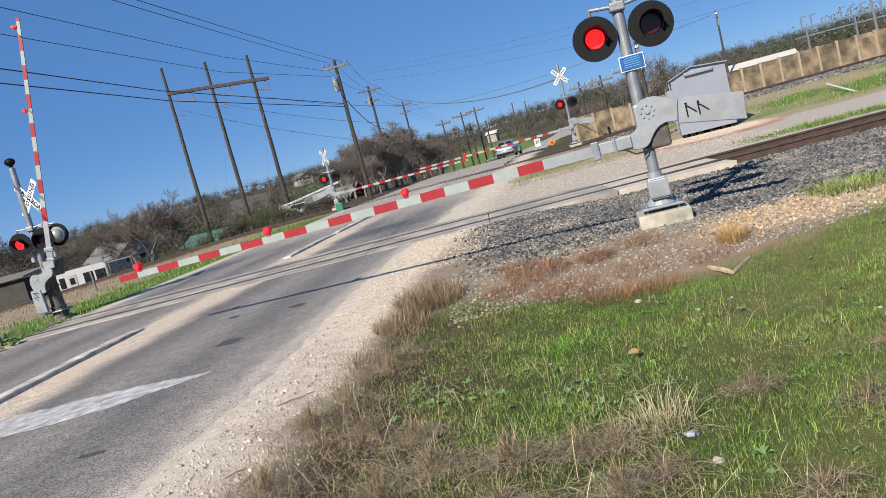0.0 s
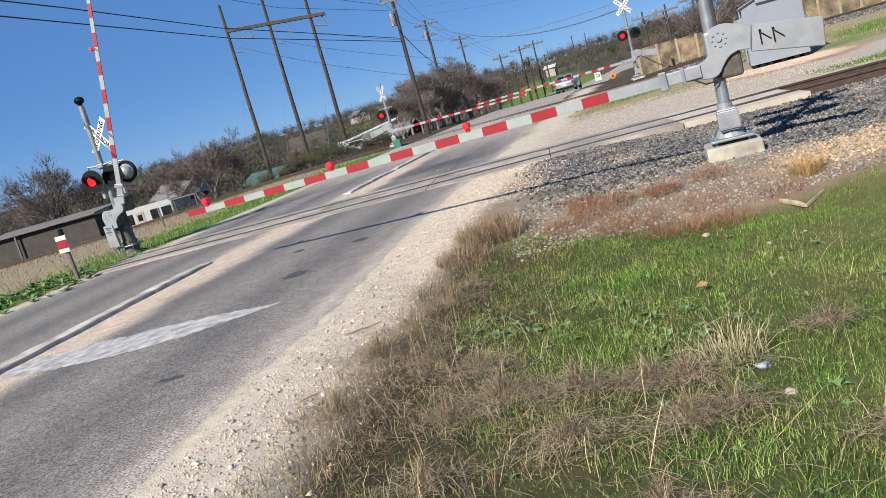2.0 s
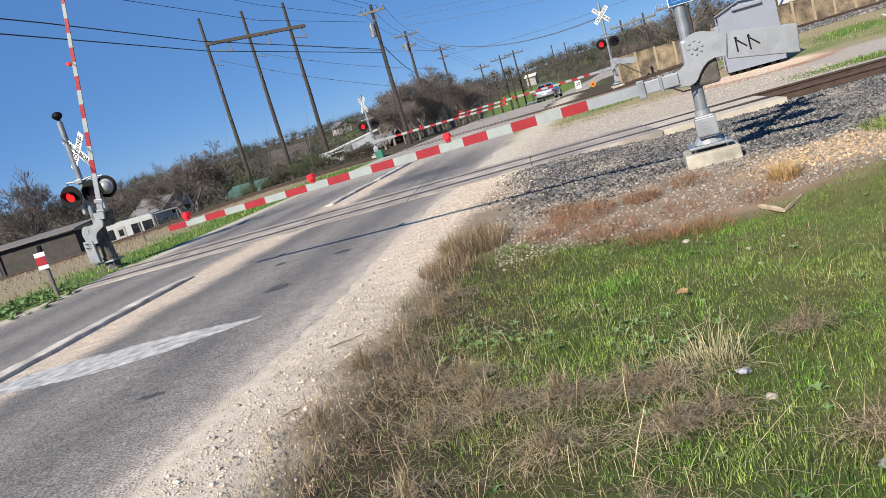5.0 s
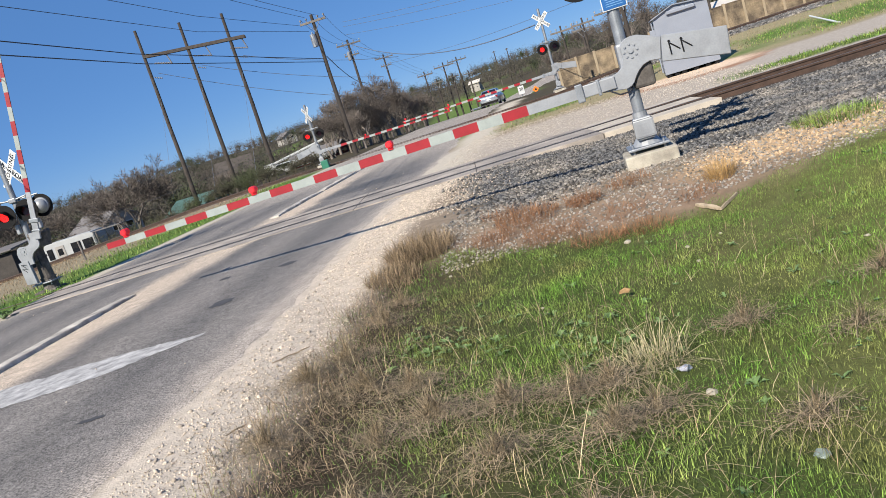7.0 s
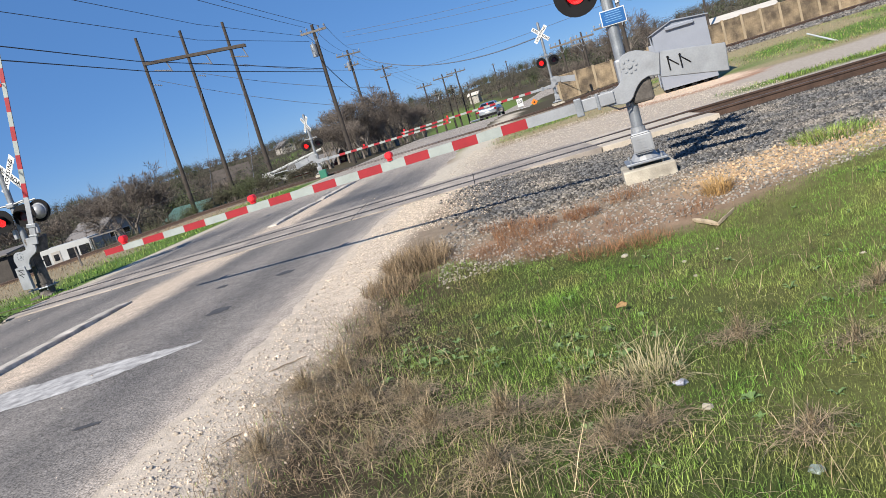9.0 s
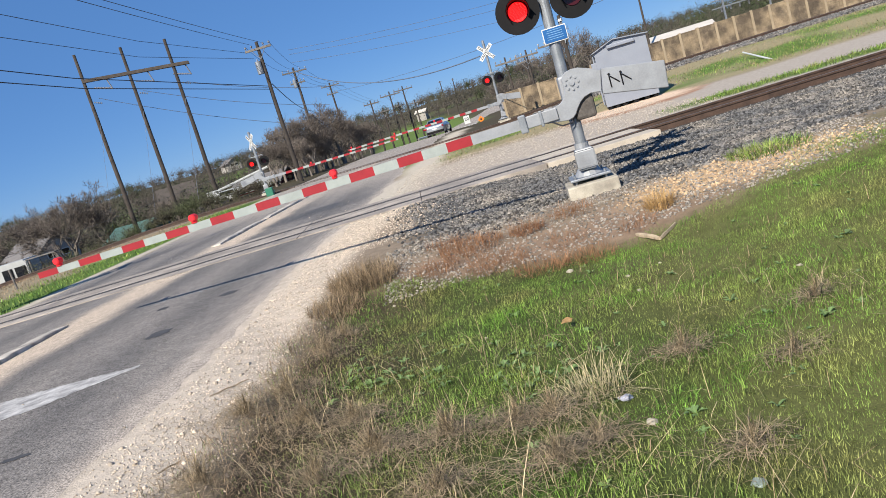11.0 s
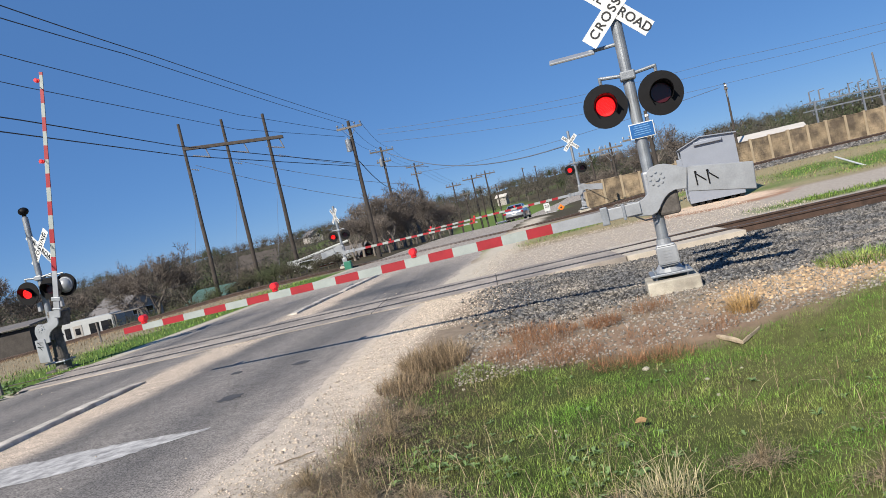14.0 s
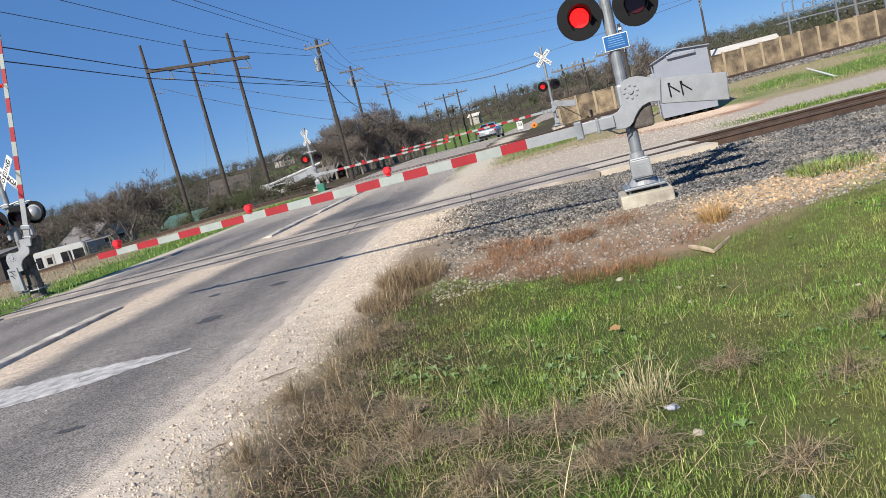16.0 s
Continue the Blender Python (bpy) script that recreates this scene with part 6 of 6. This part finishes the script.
# ---- broad-leaved weeds ----
def rosettes(name, spots, material, label, seed):
    rr = np.random.default_rng(seed)
    V, F = [], []
    for cx, cy, s in spots:
        z0 = float(gz(cx, cy))
        for i in range(int(rr.integers(7, 13))):
            a, ln = rr.uniform(0, 2 * np.pi), s * rr.uniform(0.6, 1.2)
            up = rr.uniform(0.25, 0.9)
            d = np.array((math.cos(a), math.sin(a), 0))
            sd = np.array((-math.sin(a), math.cos(a), 0)) * ln * 0.2
            p0 = np.array((cx, cy, z0))
            p1 = p0 + d * ln * 0.5 + np.array((0, 0, ln * up * 0.6))
            p2 = p0 + d * ln + np.array((0, 0, ln * up * 0.55))
            i0 = len(V)
            V += [p0, p1 - sd, p1 + np.array((0, 0, -0.1 * ln)), p1 + sd, p2]
            F += [(i0, i0 + 2, i0 + 1), (i0, i0 + 3, i0 + 2), (i0 + 1, i0 + 2, i0 + 4), (i0 + 2, i0 + 3, i0 + 4)]
    return tagged(from_arrays(name, np.array(V), F, material), label, "weeds", kind="stuff")


rr = random.Random(5)
sp = [(0.3 + rr.gauss(0, 0.22), 6.0 + rr.gauss(0, 0.3), rr.uniform(0.035, 0.075)) for _ in range(40)]
sp += [(1.55 + rr.gauss(0, 0.18), 5.2 + rr.gauss(0, 0.2), rr.uniform(0.035, 0.075)) for _ in range(26)]
sp += [(rr.uniform(0.2, 5), rr.uniform(2, 8.0), rr.uniform(0.03, 0.07)) for _ in range(110)]
rosettes("broad_weeds", sp, M["weed"], "low broad-leaved green weeds in the grass", 6)
sp = [(-10.9 + rr.gauss(0, 0.8), 15.6 + rr.gauss(0, 1.2), rr.uniform(0.1, 0.22)) for _ in range(160)]
rosettes("broad_weeds", sp, M["weed"], "leafy green weeds round the marker post", 7)


# ---- small things on the ground ----
def lump(name, x, y, s, material, label, category, seed, flat=0.55, sub=2):
    rr = random.Random(seed)
    bm = bmesh.new()
    bmesh.ops.create_icosphere(bm, subdivisions=sub, radius=s)
    for v in bm.verts:
        v.co *= rr.uniform(0.72, 1.2)
        v.co.z *= flat
    ob = obj(name, bm, material)
    ob.location = (x, y, float(gz(x, y)) + s * 0.25)
    ob.rotation_euler = (rr.uniform(-0.2, 0.2), rr.uniform(-0.2, 0.2), rr.uniform(0, 6))
    return tagged(ob, label, category)


chalk = mat("pale_limestone", (0.38, 0.34, 0.26), 0.9, var=0.2, scale=12)
for i, (x, y, s) in enumerate(((1.97, 3.95, 0.042), (2.62, 6.3, 0.03), (2.66, 6.75, 0.03), (3.65, 5.6, 0.03), (2.3, 7.6, 0.05), (0.7, 8.9, 0.035), (3.0, 6.9, 0.022), (0.5, 8.2, 0.03), (1.3, 6.3, 0.02))):
    lump("limestone_rock", x, y, s * 0.75, chalk, "pale limestone rock lying in the grass", "rock", i)
lump("crumpled_paper", 1.93, 4.32, 0.042, mat("crumpled_foil", (0.5, 0.5, 0.56), 0.4, metal=0.3, var=0.4, scale=30), "crumpled grey-white wrapper caught in a grass tuft", "litter", 3, 0.5)
lump("plastic_litter", 2.15, 3.05, 0.036, mat("clear_litter", (0.27, 0.32, 0.28), 0.25, var=0.3, scale=20), "crushed pale plastic litter in the grass", "litter", 4, 0.35)


def dead_leaf():
    bm = bmesh.new()
    pts = ((-0.06, 0, 0.01), (-0.035, 0.035, 0.035), (0.015, 0.04, 0.05), (0.06, 0.015, 0.03), (0.035, -0.03, 0.01), (-0.02, -0.035, 0.02))
    c = bm.verts.new((0, 0, 0.02))
    vs = [bm.verts.new(p) for p in pts]
    for i in range(6):
        bm.faces.new((c, vs[i], vs[(i + 1) % 6]))
    bmesh.ops.solidify(bm, geom=list(bm.faces), thickness=0.003)
    ob = obj("dead_leaf", bm, mat("tan_dead_leaf", (0.56, 0.36, 0.17), 0.8, var=0.2, scale=20))
    ob.location = (1.92, 5.85, float(gz(1.92, 5.85)) + 0.05)
    ob.scale = (0.8, 0.8, 0.8)
    tagged(ob, "curled tan dead leaf lying on the grass", "leaf")


dead_leaf()


def plank(a, b, w, h, label):
    bm = bmesh.new()
    a, b = Vector(a), Vector(b)
    rr = random.Random(int(a.x * 100))
    d = (b - a).normalized()
    s = d.cross(Vector((0, 0, 1))).normalized() * w / 2
    u = Vector((0, 0, h))
    rows = []
    for i in range(6):
        p = a.lerp(b, i / 5) + Vector((0, 0, rr.uniform(-0.006, 0.006)))
        k = 0.7 if i in (0, 5) else 1.0
        rows.append([bm.verts.new(q) for q in (p - s * k, p + s * k * rr.uniform(0.8, 1.1), p + s * k * 0.8 + u * k, p - s * k + u * k * rr.uniform(0.7, 1))])
    for p, q in zip(rows, rows[1:]):
        for i in range(4):
            bm.faces.new((p[i], p[(i + 1) % 4], q[(i + 1) % 4], q[i]))
    bm.faces.new(rows[0])
    bm.faces.new(rows[-1][::-1])
    bmesh.ops.recalc_face_normals(bm, faces=bm.faces)
    return tagged(obj("broken_timber", bm, M["timber"]), label, "timber")


g = lambda x, y: (x, y, float(gz(x, y)) + 0.01)
plank(g(3.28, 7.72), g(3.56, 8.02), 0.028, 0.03, "splintered pale timber stick on bare earth")
plank(g(3.28, 7.74), g(3.17, 8.15), 0.04, 0.035, "grey weathered timber offcut on bare earth")
plank(g(-0.98, 6.2), g(-0.72, 6.5), 0.012, 0.01, "thin brown stick on the gravel shoulder")
plank(g(-0.95, 4.75), g(-0.85, 4.9), 0.01, 0.01, "thin brown stick on the gravel shoulder")
tagged(obj("leaning_pipe", tube(bmesh.new(), (15.0, 32.0, 0.47), (14.5, 28.6, float(gz(14.5, 28.6)) - 0.02), 0.035, n=8), M["white"]), "thin white pipe fallen slantwise in the verge", "pipe")


# dark patches of repair on the asphalt
def patch(x, y, rx, ry, seed):
    rr = random.Random(seed)
    bm = bmesh.new()
    vs = []
    for i in range(18):
        a = 2 * math.pi * i / 18
        k = rr.uniform(0.8, 1.15)
        vs.append(bm.verts.new((x + rx * k * math.cos(a), y + ry * k * math.sin(a), road_top(x, y) + 0.004)))
    bm.faces.new(vs)
    return tagged(obj("asphalt_patch", bm, mat("fresh_asphalt", (0.06, 0.06, 0.062), 0.85, fine=90) if seed == 1 else bpy.data.materials["fresh_asphalt"]), "small dark patch in the asphalt", "road patch", kind="structure")


patch(-2.5, 9.6, 0.16, 0.2, 1)
patch(-2.0, 11.3, 0.14, 0.15, 2)
patch(-2.45, 5.9, 0.13, 0.05, 3)
patch(-3.1, 11.7, 0.1, 0.12, 4)
